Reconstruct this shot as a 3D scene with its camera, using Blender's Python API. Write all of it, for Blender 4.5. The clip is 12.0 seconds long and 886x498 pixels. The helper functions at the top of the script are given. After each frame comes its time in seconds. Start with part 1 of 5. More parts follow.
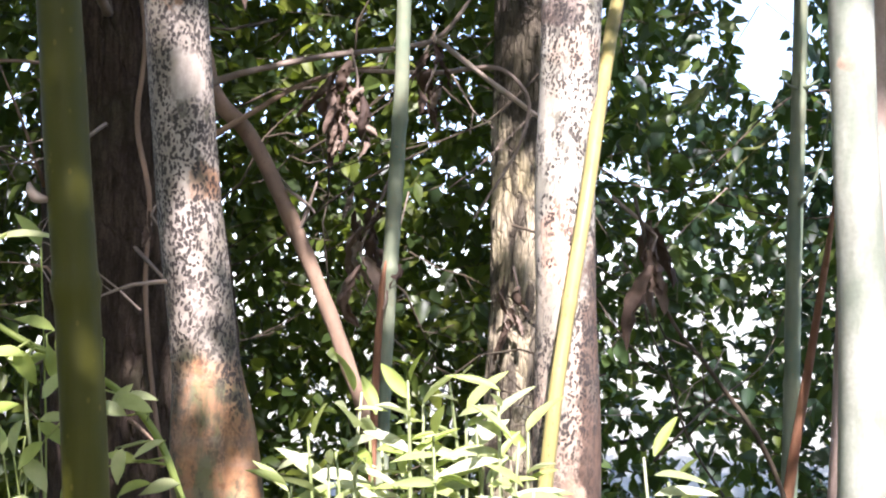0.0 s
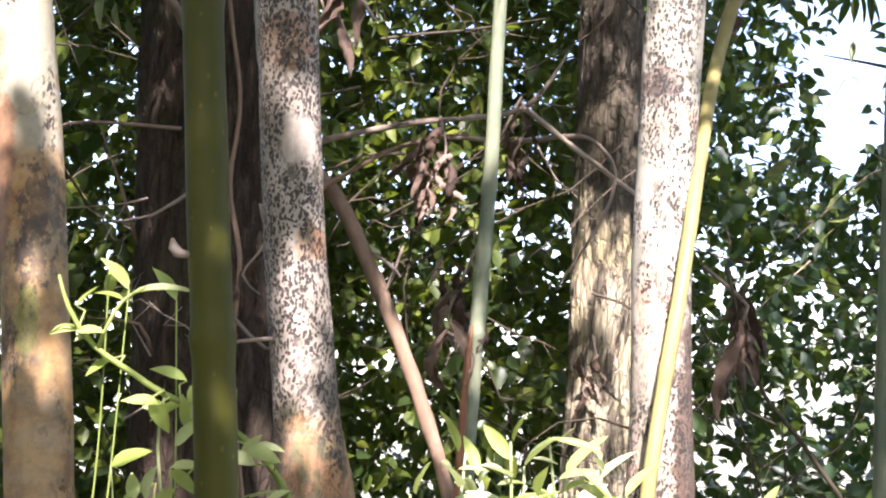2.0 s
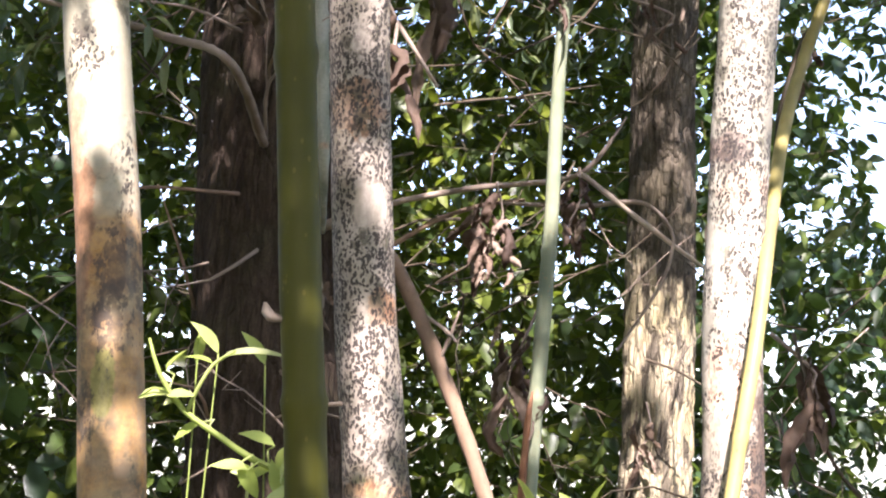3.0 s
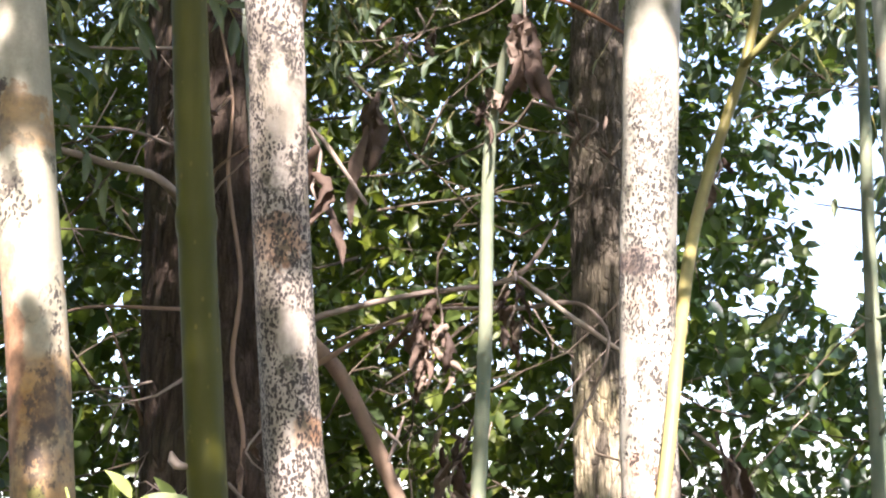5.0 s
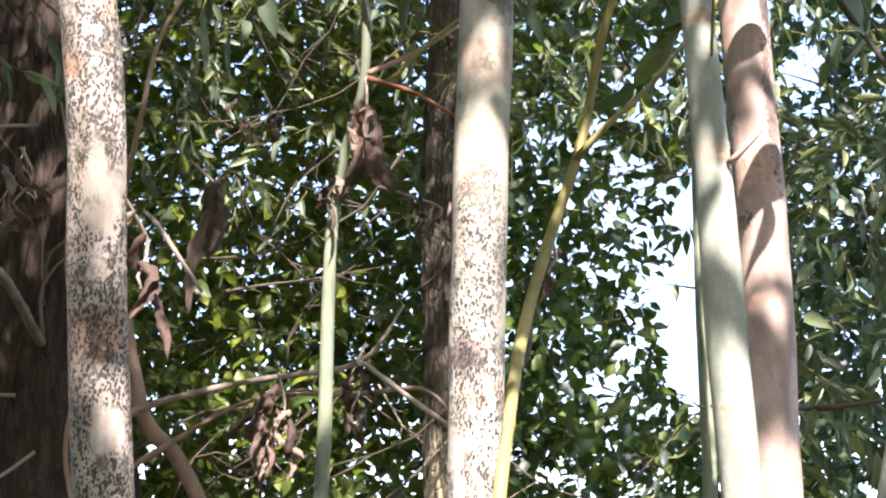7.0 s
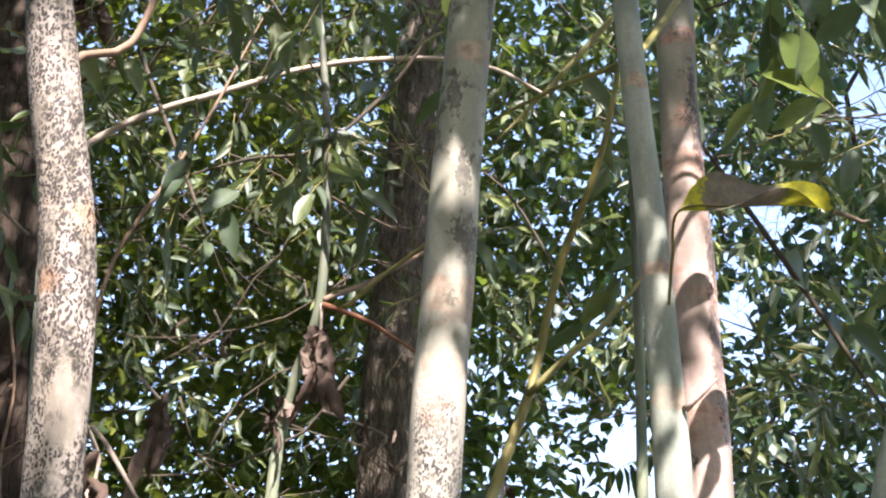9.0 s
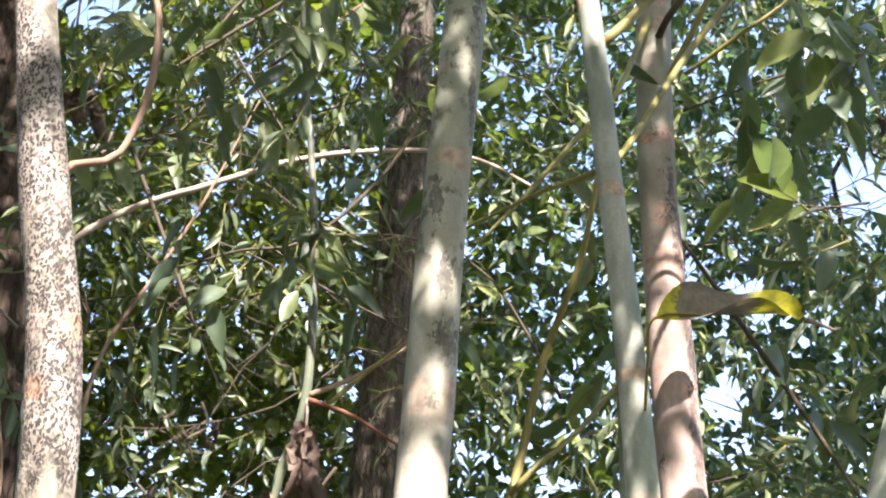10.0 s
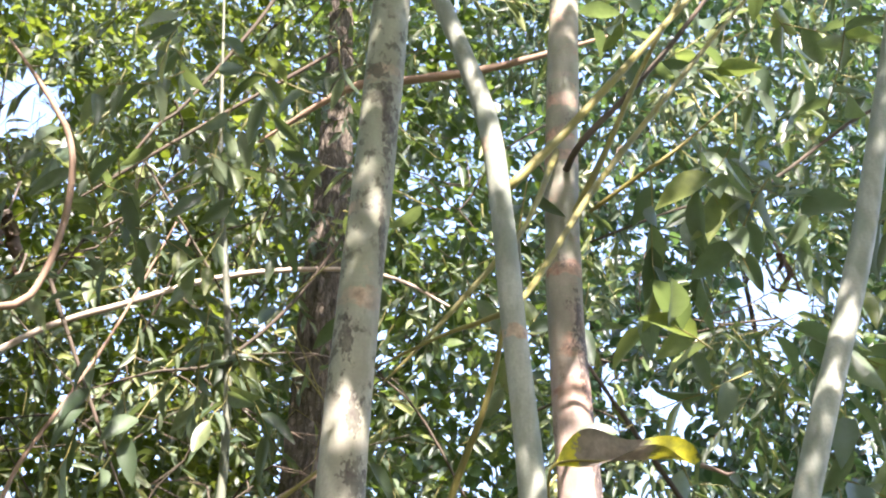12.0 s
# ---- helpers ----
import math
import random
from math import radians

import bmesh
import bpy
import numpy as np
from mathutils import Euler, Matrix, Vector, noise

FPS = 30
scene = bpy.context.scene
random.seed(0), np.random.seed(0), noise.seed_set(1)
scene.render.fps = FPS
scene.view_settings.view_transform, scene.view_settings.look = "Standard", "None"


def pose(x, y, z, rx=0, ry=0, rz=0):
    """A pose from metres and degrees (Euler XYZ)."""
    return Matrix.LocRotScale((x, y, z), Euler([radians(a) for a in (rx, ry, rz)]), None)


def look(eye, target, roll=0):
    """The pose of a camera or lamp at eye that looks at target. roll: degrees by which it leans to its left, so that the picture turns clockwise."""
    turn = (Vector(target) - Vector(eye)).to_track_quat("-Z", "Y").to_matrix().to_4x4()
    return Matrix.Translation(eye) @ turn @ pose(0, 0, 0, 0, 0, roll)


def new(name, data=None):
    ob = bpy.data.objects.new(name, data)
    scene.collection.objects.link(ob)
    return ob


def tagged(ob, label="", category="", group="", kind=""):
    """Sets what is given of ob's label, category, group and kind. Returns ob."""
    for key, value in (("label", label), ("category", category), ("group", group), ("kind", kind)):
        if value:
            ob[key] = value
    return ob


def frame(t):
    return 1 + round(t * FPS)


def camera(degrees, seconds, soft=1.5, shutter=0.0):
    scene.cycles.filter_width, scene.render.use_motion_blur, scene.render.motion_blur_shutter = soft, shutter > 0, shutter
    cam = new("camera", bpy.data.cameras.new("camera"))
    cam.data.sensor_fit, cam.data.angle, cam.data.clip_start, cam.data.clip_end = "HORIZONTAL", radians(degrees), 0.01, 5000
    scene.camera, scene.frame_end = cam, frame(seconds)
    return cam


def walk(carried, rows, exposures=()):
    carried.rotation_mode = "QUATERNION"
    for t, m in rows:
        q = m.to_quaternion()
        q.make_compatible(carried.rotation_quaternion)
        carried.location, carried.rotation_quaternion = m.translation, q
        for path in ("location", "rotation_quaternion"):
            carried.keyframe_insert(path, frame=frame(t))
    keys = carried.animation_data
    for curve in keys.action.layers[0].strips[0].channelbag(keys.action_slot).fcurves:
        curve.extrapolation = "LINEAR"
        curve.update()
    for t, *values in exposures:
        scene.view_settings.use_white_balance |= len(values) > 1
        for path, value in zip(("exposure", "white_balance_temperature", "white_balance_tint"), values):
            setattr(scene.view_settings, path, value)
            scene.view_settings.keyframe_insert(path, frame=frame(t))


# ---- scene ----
cam = camera(37.6, 12.0, 2.1)
PATH = [
    (0, (0.06, -0.066, 1.507), (-0.021, 1.929, 1.623), -0.0),
    (0.5, (0.056, -0.079, 1.507), (-0.048, 1.913, 1.65), 0.3),
    (1, (0.053, -0.093, 1.51), (-0.074, 1.896, 1.68), 0.7),
    (1.5, (0.044, -0.093, 1.507), (-0.11, 1.892, 1.694), 1.1),
    (2, (0.026, -0.093, 1.501), (-0.161, 1.886, 1.718), 1.5),
    (2.5, (0.001, -0.087, 1.5), (-0.231, 1.882, 1.763), 1.9),
    (2.7, (-0.007, -0.088, 1.5), (-0.254, 1.877, 1.782), 2.1),
    (4.3, (0.021, -0.141, 1.501), (-0.222, 1.798, 1.925), 0.8),
    (4.5, (0.03, -0.15, 1.507), (-0.196, 1.791, 1.932), 0.7),
    (5, (0.052, -0.164, 1.526), (-0.141, 1.775, 1.976), -0.6),
    (5.5, (0.063, -0.167, 1.53), (-0.106, 1.77, 1.998), -1.2),
    (6, (0.075, -0.162, 1.53), (-0.059, 1.774, 2.014), -1.3),
    (6.5, (0.103, -0.16, 1.547), (0.034, 1.771, 2.062), -1.6),
    (6.7, (0.104, -0.154, 1.554), (0.075, 1.774, 2.086), -1.9),
    (8.3, (0.063, -0.152, 1.531), (0.181, 1.703, 2.27), -0.4),
    (8.5, (0.061, -0.168, 1.538), (0.184, 1.666, 2.327), -0.5),
    (9, (0.058, -0.187, 1.55), (0.182, 1.607, 2.426), -0.1),
    (9.5, (0.061, -0.211, 1.562), (0.188, 1.552, 2.498), -0.1),
    (10, (0.071, -0.237, 1.568), (0.202, 1.501, 2.548), -0.3),
    (10.5, (0.081, -0.263, 1.578), (0.223, 1.453, 2.595), -0.7),
    (11, (0.086, -0.284, 1.588), (0.25, 1.411, 2.637), -0.9),
    (11.5, (0.087, -0.305, 1.594), (0.284, 1.366, 2.676), -1.7),
    (12, (0.088, -0.308, 1.601), (0.33, 1.341, 2.706), -2.3),
]
walk(cam, [(t, look(eye, target, roll)) for t, eye, target, roll in PATH], exposures=[(0.0, 2.2, 5950, 28), (2.5, 2.44, 6250, 28), (5.5, 2.6, 6350, 26), (8.5, 2.2, 6200, 26), (10.5, 2.62, 6400, 23), (12.0, 2.88, 6420, 25)])

# ---- light ----
SUN_ELEV, SUN_AZ = 47.0, 171.0          # degrees; azimuth clockwise from +y
world = bpy.data.worlds.new("sky")
scene.world = world
world.use_nodes = True
wn = world.node_tree.nodes
sky = wn.new("ShaderNodeTexSky")
sky.sky_type = "NISHITA"
sky.sun_disc = False
sky.sun_elevation, sky.sun_rotation = radians(SUN_ELEV), radians(SUN_AZ)
sky.air_density, sky.dust_density, sky.ozone_density = 1.0, 1.3, 0.9
wn["Background"].inputs["Strength"].default_value = 0.15
world.node_tree.links.new(sky.outputs["Color"], wn["Background"].inputs["Color"])
sun = new("sun", bpy.data.lights.new("sun", "SUN"))
sun.data.energy, sun.data.angle, sun.data.color = 4.4, radians(0.55), (1.0, 0.96, 0.89)
TO_SUN = Vector((math.sin(radians(SUN_AZ)) * math.cos(radians(SUN_ELEV)), math.cos(radians(SUN_AZ)) * math.cos(radians(SUN_ELEV)), math.sin(radians(SUN_ELEV))))
sun.matrix_world = look(TO_SUN * 30, (0, 0, 0))


# ---- materials ----
def material(name):
    m = bpy.data.materials.new(name)
    m.use_nodes = True
    t = m.node_tree
    return m, t, t.nodes["Principled BSDF"]


def node(t, kind, inputs=None, operation=None):
    n = t.nodes.new(kind)
    if operation:
        n.operation = operation
    for k, v in (inputs or {}).items():
        if isinstance(v, bpy.types.NodeSocket):
            t.links.new(v, n.inputs[k])
        else:
            n.inputs[k].default_value = v
    return n


def coords(t, scale=(1, 1, 1), shift=(0, 0, 0)):
    g = node(t, "ShaderNodeNewGeometry")
    return node(t, "ShaderNodeMapping", {"Vector": g.outputs["Position"], "Scale": scale, "Location": shift}).outputs[0]


def noise_of(t, vec, scale, detail=4.0, rough=0.55, warp=0.0):
    return node(t, "ShaderNodeTexNoise", {"Vector": vec, "Scale": scale, "Detail": detail, "Roughness": rough, "Distortion": warp}).outputs[0]


def span(t, value, lo, hi, a=0.0, b=1.0):
    return node(t, "ShaderNodeMapRange", {"Value": value, "From Min": lo, "From Max": hi, "To Min": a, "To Max": b}).outputs[0]


def maths(t, op, a, b=0.0):
    return node(t, "ShaderNodeMath", {0: a, 1: b}, operation=op).outputs[0]


def blend(t, fac, a, b, how="MIX"):
    n = node(t, "ShaderNodeMix")
    n.data_type, n.blend_type = "RGBA", how
    for i, v in ((0, fac), (6, a), (7, b)):
        if isinstance(v, bpy.types.NodeSocket):
            t.links.new(v, n.inputs[i])
        else:
            n.inputs[i].default_value = v if i == 0 else (*v, 1)
    return n.outputs[2]


def bumped(t, bsdf, height, strength, dist):
    b = node(t, "ShaderNodeBump", {"Height": height, "Strength": strength, "Distance": dist})
    t.links.new(b.outputs[0], bsdf.inputs["Normal"])


def pale_bark(name, base, grey, peel, shift, flecks, peel_at, fleck_z=(0, 9), peel_z=None, rings=(), scars=(), grain=1.0, upper=None, cover=0.3, lower=None, fleck=0.42, mottle=0.0, patches=(), sparse=0.62):
    """Smooth young bark: pale skin, grey-green film, orange peeled patches and dark raised flecks."""
    m, t, b = material(name)
    p = coords(t, (1, 1, 1), shift)
    pz = node(t, "ShaderNodeSeparateXYZ", {0: coords(t)}).outputs[2]
    big = noise_of(t, coords(t, (1, 1, 1.6), shift), 7.0, 5, 0.6)
    film = noise_of(t, coords(t, (1.4, 1.4, 0.5), shift), 16.0, 4, 0.6)
    fine = noise_of(t, p, 220.0, 3, 0.6)
    band = noise_of(t, coords(t, (0.25, 0.25, 1), shift), 38.0, 3, 0.5)
    col = blend(t, span(t, film, 0.40, 0.58), base, grey)
    if lower:                                 # green algae film at the foot
        low_f = maths(t, "ADD", pz, maths(t, "MULTIPLY", maths(t, "SUBTRACT", big, 0.5), 0.35))
        streak = noise_of(t, coords(t, (1.6, 1.6, 0.55), (shift[0] + 9, shift[1], shift[2])), 26.0, 5, 0.62)
        foot = blend(t, span(t, streak, 0.44, 0.55), lower[2], lower[3])
        foot = blend(t, span(t, noise_of(t, p, 75.0, 4, 0.65), 0.56, 0.66, 0.0, 0.8), foot, [c * 0.35 for c in lower[3]])
        col = blend(t, span(t, low_f, lower[0], lower[1], 1.0, 0.0), col, foot)
    if upper:                                 # greener, darker tone above: the upper stem's shade put into the colour
        shade_tone = blend(t, span(t, film, 0.38, 0.62), upper[2], [c * 0.72 for c in upper[2]])
        high = maths(t, "ADD", pz, maths(t, "MULTIPLY", maths(t, "SUBTRACT", big, 0.5), 0.9))
        col = blend(t, span(t, high, upper[0], upper[1]), col, shade_tone)
    peel_f = span(t, big, peel_at, peel_at + 0.07)
    if peel_z:
        low = span(t, maths(t, "ADD", pz, maths(t, "MULTIPLY", maths(t, "SUBTRACT", big, 0.5), 0.5)), peel_z[0], peel_z[1], 1.0, 0.0)
        peel_f = maths(t, "MAXIMUM", peel_f, low)
    px = node(t, "ShaderNodeSeparateXYZ", {0: coords(t)}).outputs[0]
    rag = noise_of(t, p, 45.0, 4, 0.65)
    torn = noise_of(t, coords(t, (1, 1, 0.6), shift), 130.0, 5, 0.7)

    def blot(x0, z0, hx, hz, edge_of=rag, wild=4.5):
        a = maths(t, "POWER", maths(t, "ABSOLUTE", maths(t, "DIVIDE", maths(t, "SUBTRACT", px, x0), hx)), 2.0)
        b2 = maths(t, "POWER", maths(t, "ABSOLUTE", maths(t, "DIVIDE", maths(t, "SUBTRACT", pz, z0), hz)), 2.0)
        d = maths(t, "ADD", maths(t, "ADD", a, b2), maths(t, "MULTIPLY", maths(t, "SUBTRACT", edge_of, 0.5), wild))
        return span(t, d, 0.75, 1.15, 1.0, 0.0)
    for ring in rings:
        peel_f = maths(t, "MAXIMUM", peel_f, maths(t, "MULTIPLY", blot(*ring), 0.9))
    peel = blend(t, span(t, rag, 0.38, 0.60), [c * 0.6 for c in peel], (min(1, peel[0] * 1.35), min(1, peel[1] * 1.6), peel[2] * 1.7))
    col = blend(t, maths(t, "MULTIPLY", peel_f, span(t, film, 0.36, 0.58, 1.0, cover)), col, peel)
    col = blend(t, span(t, band, 0.52, 0.7, 0.0, 0.35), col, [c * 0.72 for c in base])
    col = blend(t, span(t, fine, 0.35, 0.75, 0.0, 0.3), col, [c * 0.55 for c in grey])
    if mottle:                                # dark olive lichen blotches
        spread = noise_of(t, coords(t, (1, 1, 0.8), (shift[0] + 17, shift[1], shift[2])), 40.0, 5, 0.68)
        patchy = noise_of(t, coords(t, (1, 1, 0.7), (shift[0] + 23, shift[1], shift[2])), 9.0, 2, 0.5)
        col = blend(t, maths(t, "MULTIPLY", span(t, spread, 0.52, 0.60, 0.0, 0.85), span(t, patchy, 0.56 - 0.3 * mottle, 0.64 - 0.3 * mottle)), col, (0.085, 0.078, 0.048))
    for x0, z0, hx, hz, tint in patches:      # bark torn off, and places that differ only in tone
        tinted = blend(t, span(t, torn, 0.38, 0.62), tint, [min(1, c * 1.9) for c in tint])
        col = blend(t, maths(t, "MULTIPLY", blot(x0, z0, hx, hz, rag, 2.4), 0.92), col, tinted)
    # dark marks: scars, also L's cast shadow and B's shaded edge in colour
    for dark_mark in scars:
        col = blend(t, maths(t, "MULTIPLY", blot(*dark_mark, torn, 9.0), span(t, rag, 0.35, 0.6, 0.9, 0.5)), col, (0.055, 0.042, 0.034))
    # flecks
    thick = noise_of(t, coords(t, (1, 1, 0.7), (shift[0] + 11, shift[1], shift[2])), 21.0, 3, 0.6)
    rare = span(t, thick, 0.36, 0.56, sparse, -0.05)
    spots = None
    for scale, sq, gate, off in ((185.0 * grain, 0.58, 0.05, 0.0), (235.0 * grain, 0.64, 0.30, 7.7)):
        wob = noise_of(t, p, 60.0, 1, 0.5)
        vec = node(t, "ShaderNodeVectorMath", {0: coords(t, (1, 1, sq), (shift[0] + off, shift[1], shift[2])), 1: maths(t, "MULTIPLY", wob, 0.010)}, operation="ADD").outputs[0]
        v = node(t, "ShaderNodeTexVoronoi", {"Vector": vec, "Scale": scale, "Randomness": 1.0})
        r = node(t, "ShaderNodeSeparateColor", {0: v.outputs["Color"]}).outputs[0]
        ragged = maths(t, "ADD", v.outputs["Distance"], maths(t, "MULTIPLY", maths(t, "SUBTRACT", noise_of(t, p, 420.0, 3, 0.6), 0.5), 0.75))
        s = maths(t, "MULTIPLY", span(t, ragged, fleck - 0.06, fleck + 0.06, 1.0, 0.0), span(t, maths(t, "SUBTRACT", r, maths(t, "MAXIMUM", rare, gate)), 0.0, 0.02))
        spots = s if spots is None else maths(t, "MAXIMUM", spots, s)
    where = span(t, noise_of(t, coords(t, (1.3, 1.3, 0.8), (shift[0] + 3, shift[1], shift[2])), 13.0, 3, 0.5), 0.62 - 0.3 * flecks, 0.70 - 0.3 * flecks)
    edge = maths(t, "ADD", pz, maths(t, "MULTIPLY", maths(t, "SUBTRACT", film, 0.5), 0.5))
    where = maths(t, "MULTIPLY", where, span(t, edge, fleck_z[1] - 0.06, fleck_z[1] + 0.06, 1.0, 0.0))
    where = maths(t, "MULTIPLY", where, span(t, edge, fleck_z[0] - 0.06, fleck_z[0] + 0.06, 0.0, 1.0))
    spots = maths(t, "MULTIPLY", spots, where)
    stain = maths(t, "MULTIPLY", where, span(t, thick, 0.45, 0.68, 0.0, 0.42))
    col = blend(t, stain, col, [c * 0.42 for c in grey])
    drip = noise_of(t, coords(t, (1, 1, 0.16), (shift[0] + 5, shift[1], shift[2])), 55.0, 4, 0.6)
    col = blend(t, span(t, drip, 0.52, 0.72, 0.0, 0.45), col, [c * 0.6 for c in grey])
    col = blend(t, maths(t, "MULTIPLY", spots, 0.93), col, (0.035, 0.028, 0.024))
    t.links.new(col, b.inputs["Base Color"])
    b.inputs["Roughness"].default_value = 0.62
    b.inputs["Specular IOR Level"].default_value = 0.35
    h = maths(t, "ADD", maths(t, "MULTIPLY", spots, 1.2), maths(t, "ADD", maths(t, "MULTIPLY", fine, 0.25), maths(t, "MULTIPLY", band, 0.6)))
    bumped(t, b, h, 0.6, 0.002)
    return m


def rough_bark(name, dark, light, moss, shift, plate=34.0, bare=None):
    """Old bark: tall corky plates parted by dark cracks, stringy grain, patches of moss and lichen."""
    m, t, b = material(name)
    n1 = noise_of(t, coords(t, (1, 1, 0.22), shift), 46.0, 6, 0.65, 0.4)
    n2 = noise_of(t, coords(t, (1, 1, 1), shift), 5.0, 4, 0.6)
    n3 = noise_of(t, coords(t, (1, 1, 1), shift), 190.0, 3, 0.6)
    strings = noise_of(t, coords(t, (1, 1, 0.07), shift), 150.0, 4, 0.7, 0.6)
    bend = maths(t, "MULTIPLY", maths(t, "SUBTRACT", noise_of(t, coords(t, (1, 1, 0.5), shift), 11.0, 3, 0.6), 0.5), 0.06)
    vec = node(t, "ShaderNodeVectorMath", {0: coords(t, (1, 1, 0.24), shift), 1: bend}, operation="ADD").outputs[0]
    cell = node(t, "ShaderNodeTexVoronoi", {"Vector": vec, "Scale": plate})
    tone = node(t, "ShaderNodeSeparateColor", {0: cell.outputs["Color"]}).outputs[0]
    rim = node(t, "ShaderNodeTexVoronoi", {"Vector": vec, "Scale": plate})
    rim.feature = "DISTANCE_TO_EDGE"
    proud = span(t, maths(t, "ADD", rim.outputs["Distance"], maths(t, "MULTIPLY", maths(t, "SUBTRACT", n3, 0.5), 0.16)), 0.0, 0.14)
    col = blend(t, span(t, n1, 0.36, 0.64), dark, light)
    col = blend(t, span(t, tone, 0.2, 0.9, 0.0, 0.35), col, [c * 0.6 for c in light])
    col = blend(t, span(t, n2, 0.5, 0.68, 0.0, 0.7), col, moss)
    col = blend(t, span(t, strings, 0.48, 0.68, 0.0, 0.55), col, [c * 0.8 for c in dark])
    col = blend(t, span(t, n3, 0.4, 0.7, 0.0, 0.4), col, [c * 0.5 for c in dark])
    col = blend(t, maths(t, "SUBTRACT", 0.34, maths(t, "MULTIPLY", proud, 0.34)), col, dark)
    if bare:                                  # foot where the bark has come off and buff wood shows, with some bark left on it
        at = node(t, "ShaderNodeSeparateXYZ", {0: coords(t)})
        slope = maths(t, "ADD", at.outputs[2], maths(t, "MULTIPLY", maths(t, "SUBTRACT", at.outputs[0], bare[0]), bare[2]))
        rag = noise_of(t, coords(t, (1, 1, 0.35), shift), 16.0, 5, 0.6)
        gone = span(t, maths(t, "ADD", slope, maths(t, "MULTIPLY", maths(t, "SUBTRACT", rag, 0.5), 0.5)), bare[1] - 0.012, bare[1] + 0.012, 1.0, 0.0)
        left = noise_of(t, coords(t, (1.2, 1.2, 0.3), (shift[0] + 4, shift[1], shift[2])), 17.0, 5, 0.65)
        wood = blend(t, span(t, strings, 0.40, 0.62), bare[3], [c * 0.55 for c in bare[3]])
        wood = blend(t, span(t, n2, 0.45, 0.65, 0.0, 0.5), wood, (bare[3][0] * 0.8, bare[3][1] * 0.78, bare[3][2] * 0.55))
        col = blend(t, maths(t, "MULTIPLY", gone, span(t, left, 0.49, 0.55, 0.95, 0.05)), col, wood)
    t.links.new(col, b.inputs["Base Color"])
    b.inputs["Roughness"].default_value = 0.9
    b.inputs["Specular IOR Level"].default_value = 0.15
    h = maths(t, "ADD", maths(t, "MULTIPLY", proud, 0.6), maths(t, "ADD", maths(t, "MULTIPLY", n1, 0.6), maths(t, "MULTIPLY", strings, 0.5)))
    bumped(t, b, h, 1.0, 0.010)
    return m


def stem_skin(name, col_a, col_b, rough, mark, shift=(0, 0, 0), top=None):
    """Skin of a cane, shoot or twig: two tones in long streaks, small lenticels."""
    m, t, b = material(name)
    n1 = noise_of(t, coords(t, (1, 1, 0.12), shift), 60.0, 4, 0.6)
    n2 = noise_of(t, coords(t, (1, 1, 1), shift), 9.0, 3, 0.6)
    v = node(t, "ShaderNodeTexVoronoi", {"Vector": coords(t, (1, 1, 0.6), shift), "Scale": 110.0})
    col = blend(t, span(t, n2, 0.38, 0.64), col_a, col_b)
    if top:                                   # another tone above; on the yellow shoot it is shade put into the colour
        high = node(t, "ShaderNodeSeparateXYZ", {0: coords(t)}).outputs[2]
        col = blend(t, span(t, maths(t, "ADD", high, maths(t, "MULTIPLY", n2, 0.5)), top[0], top[1]), col, top[2])
    col = blend(t, span(t, n1, 0.45, 0.75, 0.0, 0.5), col, [c * 0.6 for c in col_a])
    col = blend(t, span(t, v.outputs["Distance"], 0.10, 0.16, 0.7, 0.0), col, mark)
    t.links.new(col, b.inputs["Base Color"])
    b.inputs["Roughness"].default_value = rough
    b.inputs["Specular IOR Level"].default_value = 0.2
    bumped(t, b, n1, 0.35, 0.002)
    return m


def leaf_skin(name, tones, through_col, gloss=0.42, thin=0.42):
    """Leaf blade: tone differs from leaf to leaf; light passes through."""
    m, t, b = material(name)
    g = node(t, "ShaderNodeNewGeometry")
    o = node(t, "ShaderNodeObjectInfo")
    r = maths(t, "FRACT", maths(t, "ADD", g.outputs["Random Per Island"], o.outputs["Random"]))
    ramp = node(t, "ShaderNodeValToRGB", {0: r})
    el = ramp.color_ramp.elements
    while len(el) < len(tones):
        el.new(0.5)
    for i, c in enumerate(tones):
        el[i].position, el[i].color = i / (len(tones) - 1), (*c, 1)
    n = noise_of(t, coords(t), 55.0, 3, 0.6)
    n4 = noise_of(t, coords(t), 260.0, 2, 0.6)
    col = blend(t, span(t, n, 0.42, 0.7, 0.0, 0.35), ramp.outputs[0], [c * 0.6 for c in tones[0]])
    t.links.new(col, b.inputs["Base Color"])
    b.inputs["Roughness"].default_value = gloss
    b.inputs["Specular IOR Level"].default_value = 0.45
    bumped(t, b, n4, 0.25, 0.001)
    tr = node(t, "ShaderNodeBsdfTranslucent", {"Color": blend(t, 0.55, col, through_col)})
    mix = node(t, "ShaderNodeMixShader", {0: thin, 1: b.outputs[0], 2: tr.outputs[0]})
    t.links.new(mix.outputs[0], t.nodes["Material Output"].inputs["Surface"])
    return m


